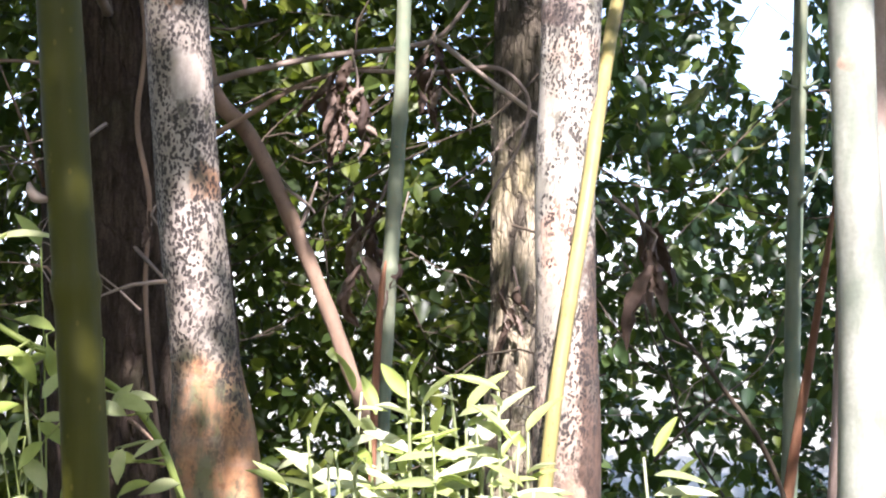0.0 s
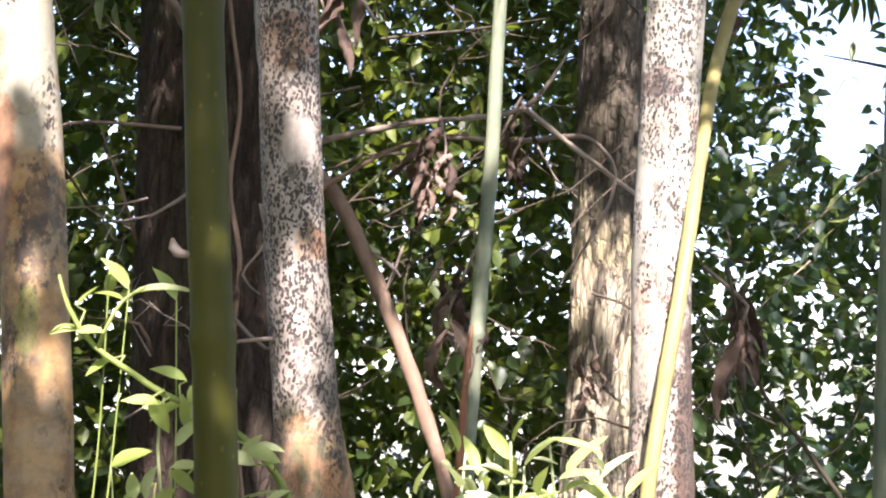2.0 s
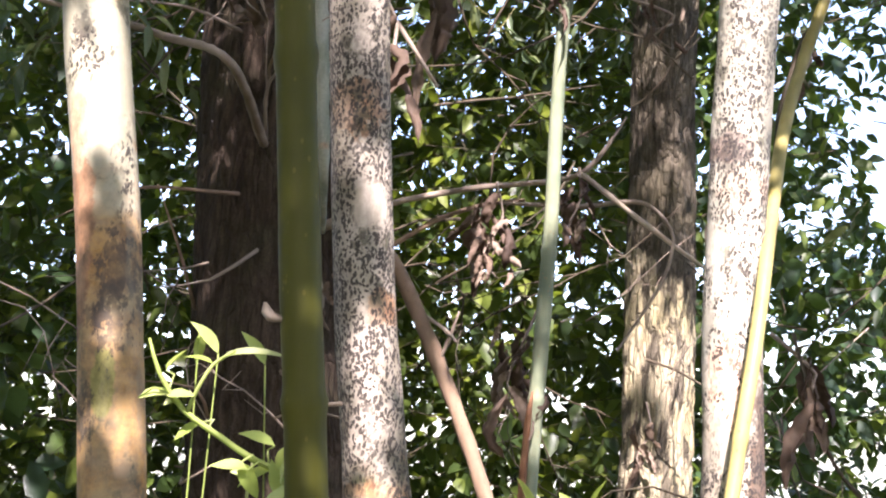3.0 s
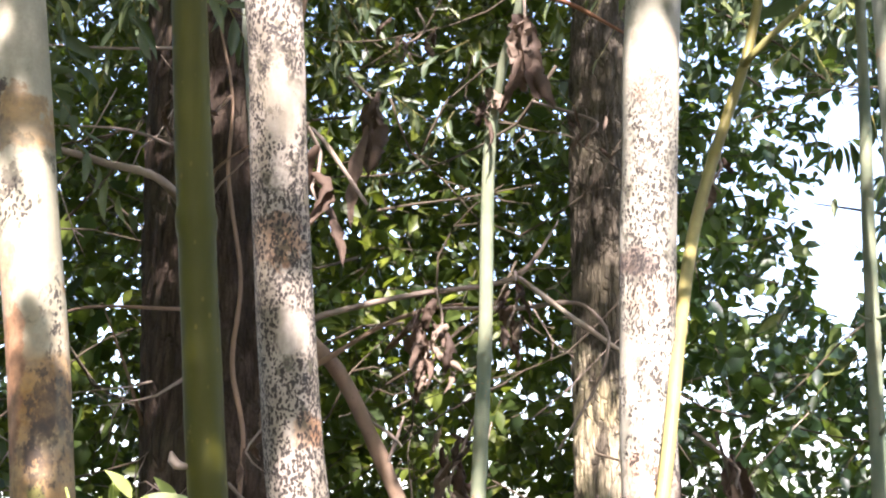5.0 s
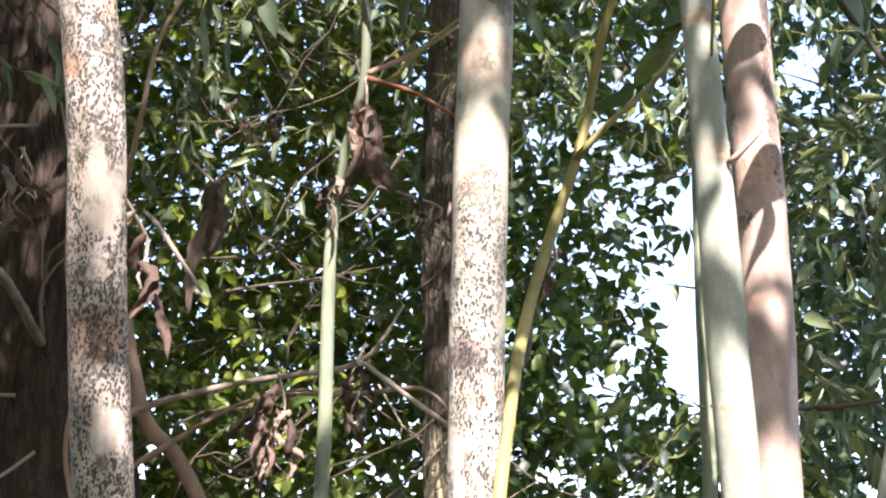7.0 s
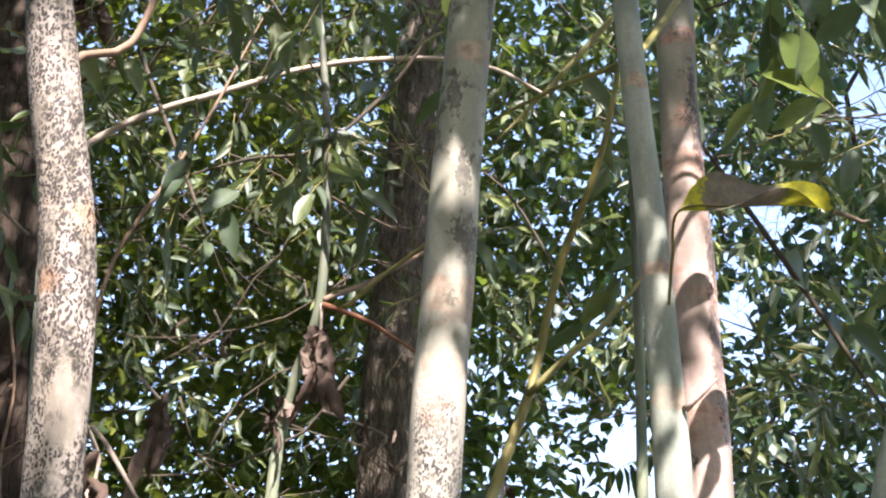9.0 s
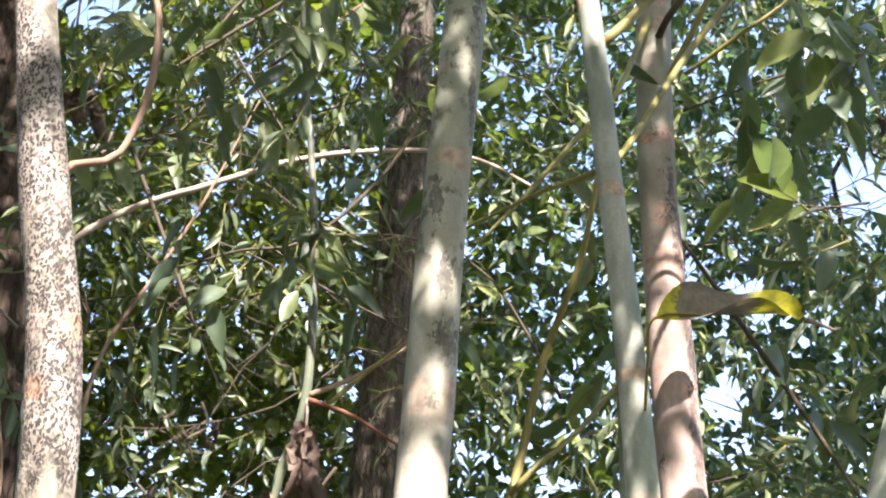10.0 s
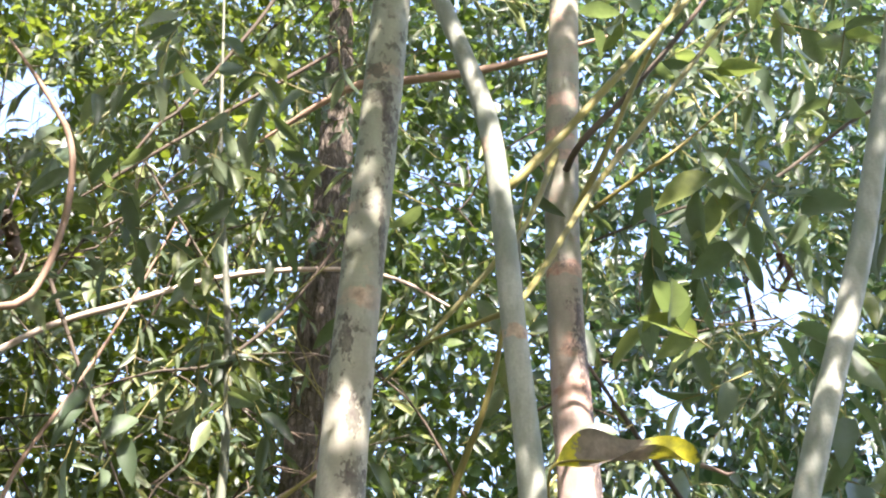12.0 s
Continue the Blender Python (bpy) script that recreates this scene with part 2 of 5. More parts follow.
M_BARK_A = pale_bark("speckled_willow_bark", (0.50, 0.43, 0.35), (0.29, 0.25, 0.185), (0.46, 0.20, 0.085), (0.4, 0, 0.15), 0.98, 0.62, (1.43, 2.75), None, [(-0.25, 1.66, 0.024, 0.020), (-0.29, 1.88, 0.034, 0.03), (-0.215, 1.40, 0.02, 0.14), (-0.27, 1.455, 0.05, 0.014), (-0.33, 2.2, 0.03, 0.02), (-0.275, 1.37, 0.012, 0.03)], [(-0.32, 2.86, 0.02, 0.05)], 1.15, (2.7, 3.0, (0.30, 0.29, 0.21)), lower=(1.42, 1.47, (0.17, 0.165, 0.07), (0.38, 0.20, 0.095)), fleck=0.45, mottle=0.45, sparse=0.42)
# the two tall narrow edge marks are side shade put into the colour
M_BARK_B = pale_bark("pale_willow_bark", (0.54, 0.49, 0.39), (0.35, 0.325, 0.25), (0.50, 0.27, 0.17), (2.1, 0, 0.6), 0.8, 0.63, (1.30, 2.12), (1.35, 1.60), [(0.158, 1.84, 0.03, 0.025), (0.19, 2.285, 0.05, 0.035), (0.22, 2.665, 0.05, 0.02), (0.195, 2.832, 0.015, 0.012), (0.16, 2.12, 0.02, 0.02), (0.242, 3.10, 0.03, 0.014), (0.175, 2.19, 0.03, 0.02)], [(0.207, 2.375, 0.024, 0.03), (0.187, 2.595, 0.010, 0.035), (0.252, 3.0, 0.009, 0.10), (0.243, 2.78, 0.006, 0.09), (0.135, 1.875, 0.022, 0.018), (0.20, 2.47, 0.012, 0.03)], 1.15, (2.05, 2.75, (0.35, 0.36, 0.245)), fleck=0.43, mottle=0.2, patches=[(0.187, 1.40, 0.030, 0.23, (0.075, 0.045, 0.03)), (0.135, 1.60, 0.02, 0.06, (0.40, 0.27, 0.19)), (0.14, 1.885, 0.03, 0.02, (0.13, 0.098, 0.078))])
# the wide dark mark at 1.65 is a cast shadow put into the colour
M_BARK_L = pale_bark("smooth_willow_bark", (0.48, 0.43, 0.31), (0.34, 0.315, 0.22), (0.30, 0.14, 0.04), (5.2, 1, 0.2), 0.2, 0.62, (1.2, 3.0), (1.66, 1.78), [(-0.545, 1.985, 0.05, 0.034)], [(-0.54, 1.915, 0.010, 0.02), (-0.56, 2.02, 0.012, 0.01), (-0.486, 1.65, 0.018, 0.06), (-0.50, 1.625, 0.014, 0.014), (-0.51, 1.53, 0.012, 0.03)], cover=0.75, mottle=0.1, patches=[(-0.49, 1.56, 0.012, 0.035, (0.13, 0.12, 0.035)), (-0.53, 1.64, 0.02, 0.05, (0.14, 0.07, 0.035)), (-0.53, 1.71, 0.022, 0.07, (0.18, 0.095, 0.05)), (-0.535, 1.81, 0.012, 0.04, (0.28, 0.18, 0.11))])
M_BARK_E = pale_bark("grey_green_willow_bark", (0.37, 0.375, 0.295), (0.22, 0.245, 0.18), (0.50, 0.27, 0.16), (8.3, 2, 0.9), 0.0, 0.66, (5, 6), None, [(0.42, 2.52, 0.03, 0.012), (0.42, 1.775, 0.012, 0.010), (0.43, 2.07, 0.03, 0.014), (0.40, 2.86, 0.03, 0.014), (0.425, 2.24, 0.03, 0.010)])
M_BARK_D = pale_bark("pinkish_willow_bark", (0.50, 0.375, 0.30), (0.33, 0.245, 0.19), (0.55, 0.27, 0.17), (3.7, 4, 0.1), 0.15, 0.55, (2.3, 3.6), None, [(0.66, 3.0, 0.05, 0.018), (0.677, 3.285, 0.05, 0.014), (0.68, 3.44, 0.05, 0.02), (0.655, 2.72, 0.05, 0.03)], [(0.668, 2.76, 0.014, 0.05), (0.655, 3.005, 0.012, 0.006), (0.664, 2.88, 0.008, 0.06), (0.66, 2.35, 0.010, 0.12), (0.60, 2.16, 0.012, 0.012), (0.668, 2.52, 0.008, 0.05)], 1.0, (2.7, 3.0, (0.30, 0.30, 0.20)))
M_ROUGH = rough_bark("furrowed_bark", (0.045, 0.036, 0.027), (0.215, 0.18, 0.13), (0.14, 0.12, 0.072), (0, 0, 0), 52.0, (0.10, 2.16, 1.1, (0.52, 0.44, 0.29)))
M_ROUGH_G = rough_bark("dark_furrowed_bark", (0.026, 0.018, 0.013), (0.105, 0.075, 0.053), (0.06, 0.054, 0.03), (3, 1, 0))
M_CANE = stem_skin("green_cane_skin", (0.05, 0.051, 0.004), (0.082, 0.077, 0.007), 0.55, (0.12, 0.10, 0.015))
M_POLE = stem_skin("grey_green_stem_skin", (0.15, 0.19, 0.12), (0.27, 0.285, 0.18), 0.55, (0.30, 0.2, 0.1), (1, 0, 0), (2.75, 2.95, (0.14, 0.145, 0.10)))
M_YELLOW = stem_skin("yellow_shoot_skin", (0.38, 0.32, 0.11), (0.25, 0.215, 0.085), 0.45, (0.25, 0.15, 0.05), (2, 0, 0), (2.2, 2.42, (0.20, 0.17, 0.048)))
M_OLIVE = stem_skin("olive_twig_skin", (0.24, 0.21, 0.06), (0.17, 0.16, 0.06), 0.5, (0.2, 0.14, 0.06), (3, 0, 0))
M_BROWN = stem_skin("brown_branch_skin", (0.30, 0.20, 0.13), (0.22, 0.15, 0.10), 0.8, (0.12, 0.08, 0.05), (4, 0, 0))
M_DEADTWIG = stem_skin("grey_dead_twig_skin", (0.34, 0.27, 0.21), (0.22, 0.17, 0.13), 0.85, (0.15, 0.1, 0.08), (5, 0, 0))
# lighter copy of the dead twig skin, with sunlight put into the colour
M_SUNLIT_TWIG = stem_skin("sunlit_twig_skin", (0.50, 0.41, 0.31), (0.34, 0.27, 0.20), 0.8, (0.2, 0.15, 0.1), (8, 0, 0))
M_TWIG = stem_skin("dark_twig_skin", (0.10, 0.075, 0.05), (0.07, 0.06, 0.04), 0.8, (0.12, 0.09, 0.06), (6, 0, 0))
M_RUST = stem_skin("rust_stem_skin", (0.20, 0.085, 0.045), (0.27, 0.135, 0.07), 0.7, (0.2, 0.1, 0.05), (7, 0, 0))
M_LEAF_BACK = leaf_skin("hedge_leaf", [(0.018, 0.038, 0.02), (0.026, 0.054, 0.026), (0.038, 0.075, 0.03), (0.07, 0.115, 0.03), (0.16, 0.205, 0.036)], (0.24, 0.36, 0.03), 0.4, 0.38)
M_LEAF_COOL = leaf_skin("cool_hedge_leaf", [(0.014, 0.034, 0.026), (0.020, 0.047, 0.034), (0.030, 0.064, 0.040), (0.05, 0.092, 0.046), (0.12, 0.17, 0.05)], (0.18, 0.32, 0.06), 0.36, 0.36)
M_LEAF_WARM = leaf_skin("warm_hedge_leaf", [(0.022, 0.040, 0.014), (0.034, 0.058, 0.016), (0.052, 0.082, 0.018), (0.09, 0.125, 0.022), (0.20, 0.235, 0.032)], (0.27, 0.36, 0.02), 0.4, 0.4)
M_LEAF_WILLOW = leaf_skin("willow_leaf", [(0.05, 0.08, 0.038), (0.075, 0.108, 0.055), (0.10, 0.135, 0.07), (0.135, 0.17, 0.085), (0.23, 0.26, 0.07)], (0.24, 0.33, 0.06), 0.45, 0.28)
M_LEAF_BROAD = leaf_skin("broad_willow_leaf", [(0.065, 0.10, 0.058), (0.09, 0.13, 0.075), (0.115, 0.155, 0.09), (0.14, 0.185, 0.095), (0.22, 0.26, 0.065)], (0.24, 0.34, 0.06), 0.4, 0.32)
M_LEAF_VINE = leaf_skin("vine_leaf", [(0.28, 0.36, 0.07), (0.42, 0.49, 0.15), (0.56, 0.60, 0.30)], (0.34, 0.44, 0.06), 0.5, 0.4)
M_LEAF_PALE = leaf_skin("seedling_leaf", [(0.30, 0.36, 0.13), (0.44, 0.48, 0.25), (0.60, 0.62, 0.42)], (0.34, 0.42, 0.12), 0.45, 0.35)


def dappled_leaf():
    """A large leaf with light put into its colour: olive brown shade in the middle, yellow sun blotches towards its
    ends.
    """
    m, t, b = material("sun_blotched_leaf")
    x = node(t, "ShaderNodeSeparateXYZ", {0: coords(t)}).outputs[0]
    rag = noise_of(t, coords(t), 90.0, 4, 0.65)
    x = maths(t, "ADD", x, maths(t, "MULTIPLY", maths(t, "SUBTRACT", rag, 0.5), 0.05))
    zz = node(t, "ShaderNodeSeparateXYZ", {0: coords(t)}).outputs[2]
    zz = maths(t, "ADD", zz, maths(t, "MULTIPLY", maths(t, "SUBTRACT", rag, 0.5), 0.035))
    foot = span(t, x, 0.455, 0.462, 1.0, 0.0)
    head = maths(t, "MULTIPLY", span(t, x, 0.553, 0.562), span(t, x, 0.618, 0.626, 1.0, 0.0))
    col = blend(t, span(t, rag, 0.4, 0.65), (0.13, 0.11, 0.07), (0.21, 0.17, 0.115))
    col = blend(t, span(t, x, 0.545, 0.555), col, (0.075, 0.085, 0.018))
    head = maths(t, "MULTIPLY", head, span(t, zz, 2.270, 2.280))
    col = blend(t, maths(t, "MAXIMUM", foot, head), col, blend(t, span(t, rag, 0.4, 0.6), (0.50, 0.46, 0.015), (0.30, 0.30, 0.02)))
    t.links.new(col, b.inputs["Base Color"])
    b.inputs["Roughness"].default_value = 0.6
    tr = node(t, "ShaderNodeBsdfTranslucent", {"Color": col})
    mix = node(t, "ShaderNodeMixShader", {0: 0.3, 1: b.outputs[0], 2: tr.outputs[0]})
    t.links.new(mix.outputs[0], t.nodes["Material Output"].inputs["Surface"])
    return m


M_LEAF_DAPPLED = dappled_leaf()
M_DEAD = leaf_skin("dead_leaf", [(0.05, 0.03, 0.019), (0.10, 0.064, 0.042), (0.155, 0.105, 0.072), (0.32, 0.245, 0.18)], (0.25, 0.14, 0.08), 0.75, 0.2)


def ground_skin():
    m, t, b = material("leaf_litter_soil")
    n1 = noise_of(t, coords(t), 1.3, 5, 0.6)
    n2 = noise_of(t, coords(t), 38.0, 4, 0.6)
    col = blend(t, span(t, n2, 0.35, 0.65), (0.05, 0.038, 0.022), (0.13, 0.10, 0.05))
    col = blend(t, span(t, n1, 0.45, 0.6, 0.0, 0.8), col, (0.05, 0.075, 0.02))
    # beyond the hedge the ground is paled to stand in for bright sky
    far = span(t, node(t, "ShaderNodeSeparateXYZ", {0: coords(t)}).outputs[1], 9.0, 11.0)
    dry = blend(t, span(t, n2, 0.3, 0.7), (0.25, 0.25, 0.17), (0.33, 0.32, 0.24))
    col = blend(t, far, col, dry)
    t.links.new(col, b.inputs["Base Color"])
    b.inputs["Roughness"].default_value = 0.95
    bumped(t, b, n2, 1.0, 0.03)
    return m


M_GROUND = ground_skin()

# ---- geometry helpers ----
rng = np.random.default_rng(7)


def mesh_ob(name, verts, faces, mat, parent=None, label="", smooth=True):
    me = bpy.data.meshes.new(name)
    me.from_pydata([tuple(v) for v in verts], [], faces)
    me.materials.append(mat)
    if smooth:
        me.polygons.foreach_set("use_smooth", [True] * len(me.polygons))
    ob = new(name, me)
    if parent:
        ob.parent = parent
    if label:
        ob["label"] = label
    return ob


def thing(name, at, label, category, group="", kind=""):
    e = new(name)
    e.location = at
    e.empty_display_size = 0.05
    return tagged(e, label, category, group, kind)


def under(ob, parent):
    """Make ob a part of parent, staying where it is."""
    ob.parent = parent
    p = parent
    m = Matrix.Identity(4)
    while p:
        m = Matrix.Translation(p.location) @ m
        p = p.parent
    ob.matrix_parent_inverse = m.inverted()
    return ob


def curve_points(nodes, step):
    """Catmull-Rom through (x, y, z, r) nodes, about step apart."""
    P = np.array(nodes, float)
    P = np.vstack([2 * P[0] - P[1], P, 2 * P[-1] - P[-2]])
    out = []
    for i in range(1, len(P) - 2):
        a, b, c, d = P[i - 1:i + 3]
        n = max(1, int(np.linalg.norm(c[:3] - b[:3]) / step))
        for k in range(n):
            s = k / n
            out.append(0.5 * (2 * b + (c - a) * s + (2 * a - 5 * b + 4 * c - d) * s * s + (3 * b - a - 3 * c + d) * s ** 3))
    out.append(P[-2])
    out = np.array(out)
    out[:, 3] = np.maximum(out[:, 3], 0.0006)
    return out


def tube_data(nodes, step, sides, relief=None, start=0):
    """Vertices and faces of a closed tube along nodes. relief(u, s, r): added to the radius at angle u, height s."""
    C = curve_points(nodes, step)
    p, r = C[:, :3], C[:, 3]
    tan = np.gradient(p, axis=0)
    tan /= np.linalg.norm(tan, axis=1)[:, None]
    ref = np.array([0.0, 1.0, 0.0]) if abs(tan[0][1]) < 0.8 else np.array([1.0, 0, 0])
    u = np.cross(np.tile(ref, (len(p), 1)), tan)
    u /= np.linalg.norm(u, axis=1)[:, None]
    v = np.cross(tan, u)
    ang = np.linspace(0, 2 * math.pi, sides, endpoint=False)
    length = np.concatenate([[0], np.cumsum(np.linalg.norm(np.diff(p, axis=0), axis=1))])
    R = np.tile(r[:, None], (1, sides))
    if relief:
        for i in range(len(p)):
            for j in range(sides):
                R[i, j] += relief(ang[j], length[i], p[i], r[i])
    V = p[:, None, :] + R[:, :, None] * (np.cos(ang)[None, :, None] * u[:, None, :] + np.sin(ang)[None, :, None] * v[:, None, :])
    V = V.reshape(-1, 3)
    n = len(p)
    i, j = np.meshgrid(np.arange(n - 1), np.arange(sides), indexing="ij")
    k = (j + 1) % sides
    F = np.stack([i * sides + j, i * sides + k, (i + 1) * sides + k, (i + 1) * sides + j], -1).reshape(-1, 4) + start
    faces = F.tolist()
    faces.append(list(range(start + sides - 1, start - 1, -1)))
    faces.append(list(range(start + (n - 1) * sides, start + n * sides)))
    return V, faces


def lumps(amount, freq, seed):
    def f(u, s, p, r):
        return r * amount * noise.noise(Vector((math.cos(u) * 1.2 + seed, math.sin(u) * 1.2, s * freq)))
    return f


def tube(name, nodes, mat, parent=None, sides=10, step=0.03, relief=None, label=""):
    V, F = tube_data(nodes, step, sides, relief)
    ob = mesh_ob(name, V, F, mat)
    if label:
        ob["label"] = label
    return under(ob, parent) if parent else ob


def blade(n_side, droop=0.25, fold=0.25, wave=0.0, taper=1.0):
    """A leaf of length 1 along +x and half width 1 (scaled later): midrib and two edges."""
    xs = np.linspace(0, 1, n_side + 2)
    V, F = [(0, 0, 0)], []
    for x in xs[1:-1]:
        w = math.sin(math.pi * x ** (0.78 * taper)) ** 0.85
        z = -droop * x * x
        V += [(x, w, z + fold * w + wave * math.sin(9 * x)), (x, 0, z), (x, -w, z + fold * w - wave * math.sin(8 * x))]
    V.append((1, 0, -droop))
    tip = len(V) - 1
    F += [(0, 2, 1), (0, 3, 2)]
    for i in range(n_side - 1):
        a, b = 1 + 3 * i, 4 + 3 * i
        F += [(a, a + 1, b + 1, b), (a + 1, a + 2, b + 2, b + 1)]
    a = 1 + 3 * (n_side - 1)
    F += [(a, a + 1, tip), (a + 1, a + 2, tip)]
    return np.array(V, float), F


def frames_of(d, up):
    """Rotation matrices whose x axis is d and whose z leans to up; arrays of vectors."""
    x = d / np.linalg.norm(d, axis=1)[:, None]
    y = np.cross(up, x)
    y /= np.maximum(np.linalg.norm(y, axis=1), 1e-6)[:, None]
    z = np.cross(x, y)
    return np.stack([x, y, z], -1)


def leaf_cloud(name, pos, d, up, length, width, shape, mat, parent=None, label=""):
    """One mesh of many leaves at pos, pointing along d."""
    V, F = shape
    R = frames_of(d, up)
    S = np.stack([length, width / 2, (length + width) / 3], -1)
    W = np.einsum("nij,nvj->nvi", R, V[None] * S[:, None, :]) + pos[:, None, :]
    nv, n = len(V), len(pos)
    me = bpy.data.meshes.new(name)
    sizes = np.array([len(f) for f in F])
    loop = np.concatenate([np.array(f) for f in F])
    me.vertices.add(n * nv)
    me.vertices.foreach_set("co", W.reshape(-1).astype(np.float32))
    me.loops.add(n * len(loop))
    me.loops.foreach_set("vertex_index", (loop[None] + (np.arange(n) * nv)[:, None]).reshape(-1).astype(np.int32))
    me.polygons.add(n * len(F))
    tot = np.tile(sizes, n)
    me.polygons.foreach_set("loop_start", (np.cumsum(tot) - tot).astype(np.int32))
    me.polygons.foreach_set("use_smooth", np.ones(n * len(F), bool))
    me.update(calc_edges=True)
    me.validate()
    me.materials.append(mat)
    ob = new(name, me)
    if label:
        ob["label"] = label
    return under(ob, parent) if parent else ob


def unit(a):
    return a / np.linalg.norm(a, axis=1)[:, None]


def twigs_with_leaves(seeds, heading, length, spacing, spread, gen):
    """Twigs from seeds; returns (polylines, leaf positions, leaf directions)."""
    lines, pos, d = [], [], []
    for s, h, ln in zip(seeds, heading, length):
        k = max(2, int(ln / spacing))
        p, q = s.copy(), h.copy()
        pts = [p.copy()]
        for i in range(k):
            q = q + gen.normal(0, 0.12, 3) + np.array([0, 0, -0.05])
            q /= np.linalg.norm(q)
            p = p + q * spacing
            pts.append(p.copy())
            side = np.cross(q, gen.normal(0, 1, 3))
            side /= np.linalg.norm(side) + 1e-6
            pos.append(p.copy())
            d.append(q * (1 - spread) + side * spread + np.array([0, 0, -0.25]))
        lines.append(np.array(pts))
    return lines, np.array(pos), unit(np.array(d))


def twig_mesh(name, lines, radius, mat, parent, label=""):
    V, F, base = [], [], 0
    for L in lines:
        L = L[[0, len(L) // 2, len(L) - 1]]
        t = L[-1] - L[0]
        a = np.cross(t, [0.3, 0.5, 0.8])
        a /= np.linalg.norm(a) + 1e-9
        b = np.cross(t, a)
        b /= np.linalg.norm(b) + 1e-9
        for i, p in enumerate(L):
            r = radius * (1 - 0.35 * i)
            V += [p + a * r, p - a * r * 0.5 + b * r * 0.87, p - a * r * 0.5 - b * r * 0.87]
        for i in range(2):
            for j in range(3):
                k = (j + 1) % 3
                F.append((base + 3 * i + j, base + 3 * i + k, base + 3 * i + 3 + k, base + 3 * i + 3 + j))
        base += 9
    return under(mesh_ob(name, V, F, mat, None, label), parent)


# ---- ground ----
def make_ground():
    """One sheet, finely lumpy near the stems and reaching the horizon."""
    ax = np.concatenate([[-900, -300, -90, -30], np.linspace(-12, 12, 49), [30, 90, 300, 900]])
    V = []
    for y in ax:
        for x in ax:
            near = max(0.0, 1 - math.hypot(x, y) / 14)
            V.append((x, y + 3, 0.06 * near * noise.noise(Vector((x * 0.9, y * 0.9, 0)))))
    n = len(ax)
    F = [(j * n + i, j * n + i + 1, j * n + n + i + 1, j * n + n + i) for j in range(n - 1) for i in range(n - 1)]
    return tagged(mesh_ob("ground", V, F, M_GROUND), "dark woodland soil with leaf litter, paled beyond to stand in for bright sky", "ground", kind="structure")


make_ground()

# ---- stems standing near ----
def fluted(amount, freq, seed, top, at):
    """A lumpy stem whose foot, below top, swells into a rib at the angle at, with a groove beside it."""
    base = lumps(amount, freq, seed)

    def f(u, s, p, r):
        low = min(1.0, max(0.0, (top - p[2]) / 0.12))
        a = (u - at + math.pi) % (2 * math.pi) - math.pi
        return base(u, s, p, r) + r * low * (0.14 * math.exp(-(a / 0.28) ** 2) - 0.16 * math.exp(-((a + 0.5) / 0.16) ** 2))
    return f


def willow(nodes, mat, label, sides=28, seed=0.0, lump=0.10, group="willow stems", relief=None):
    t = thing("willow_tree", nodes[0][:3], label, "tree", group)
    tube("trunk", nodes, mat, t, sides, 0.02, relief or lumps(lump, 6.0, seed))
    return t


TREE_A = willow([(-0.20, 1.53, -0.05, 0.066), (-0.225, 1.46, 0.7, 0.056), (-0.249, 1.385, 1.30, 0.050), (-0.262, 1.368, 1.48, 0.037), (-0.279, 1.345, 1.67, 0.035),
                 (-0.289, 1.32, 1.87, 0.034), (-0.292, 1.30, 2.05, 0.0345), (-0.305, 1.28, 2.26, 0.0345), (-0.345, 1.25, 2.49, 0.032), (-0.377, 1.23, 2.69, 0.029),
                 (-0.46, 1.19, 3.2, 0.024), (-0.58, 1.12, 4.0, 0.015), (-0.64, 1.1, 4.7, 0.006)],
                M_BARK_A, "slim willow stem, cream bark thick with dark flecks", 48, relief=fluted(0.10, 6.0, 1.0, 1.50, 5.75))
TREE_B = willow([(0.135, 1.56, -0.05, 0.055), (0.145, 1.54, 0.8, 0.045), (0.146, 1.53, 1.35, 0.0405), (0.146, 1.525, 1.68, 0.0365), (0.160, 1.52, 2.0, 0.0372), (0.180, 1.50, 2.3, 0.0375),
                 (0.202, 1.46, 2.6, 0.035), (0.230, 1.43, 2.9, 0.034), (0.262, 1.40, 3.27, 0.033), (0.31, 1.36, 3.9, 0.024), (0.33, 1.34, 4.6, 0.014), (0.34, 1.33, 5.2, 0.006)],
                M_BARK_B, "straight willow stem, flecked below and smooth above", seed=5.0, lump=0.07)
TREE_L = willow([(-0.40, 1.15, -0.05, 0.048), (-0.44, 1.15, 0.8, 0.038), (-0.484, 1.15, 1.45, 0.033), (-0.507, 1.15, 1.7, 0.033), (-0.536, 1.15, 1.92, 0.033), (-0.556, 1.15, 2.1, 0.032),
                 (-0.62, 1.13, 2.7, 0.028), (-0.72, 1.1, 3.5, 0.02), (-0.78, 1.08, 4.4, 0.007)],
                M_BARK_L, "smooth white willow stem with a brown peeled foot", seed=9.0, lump=0.06)
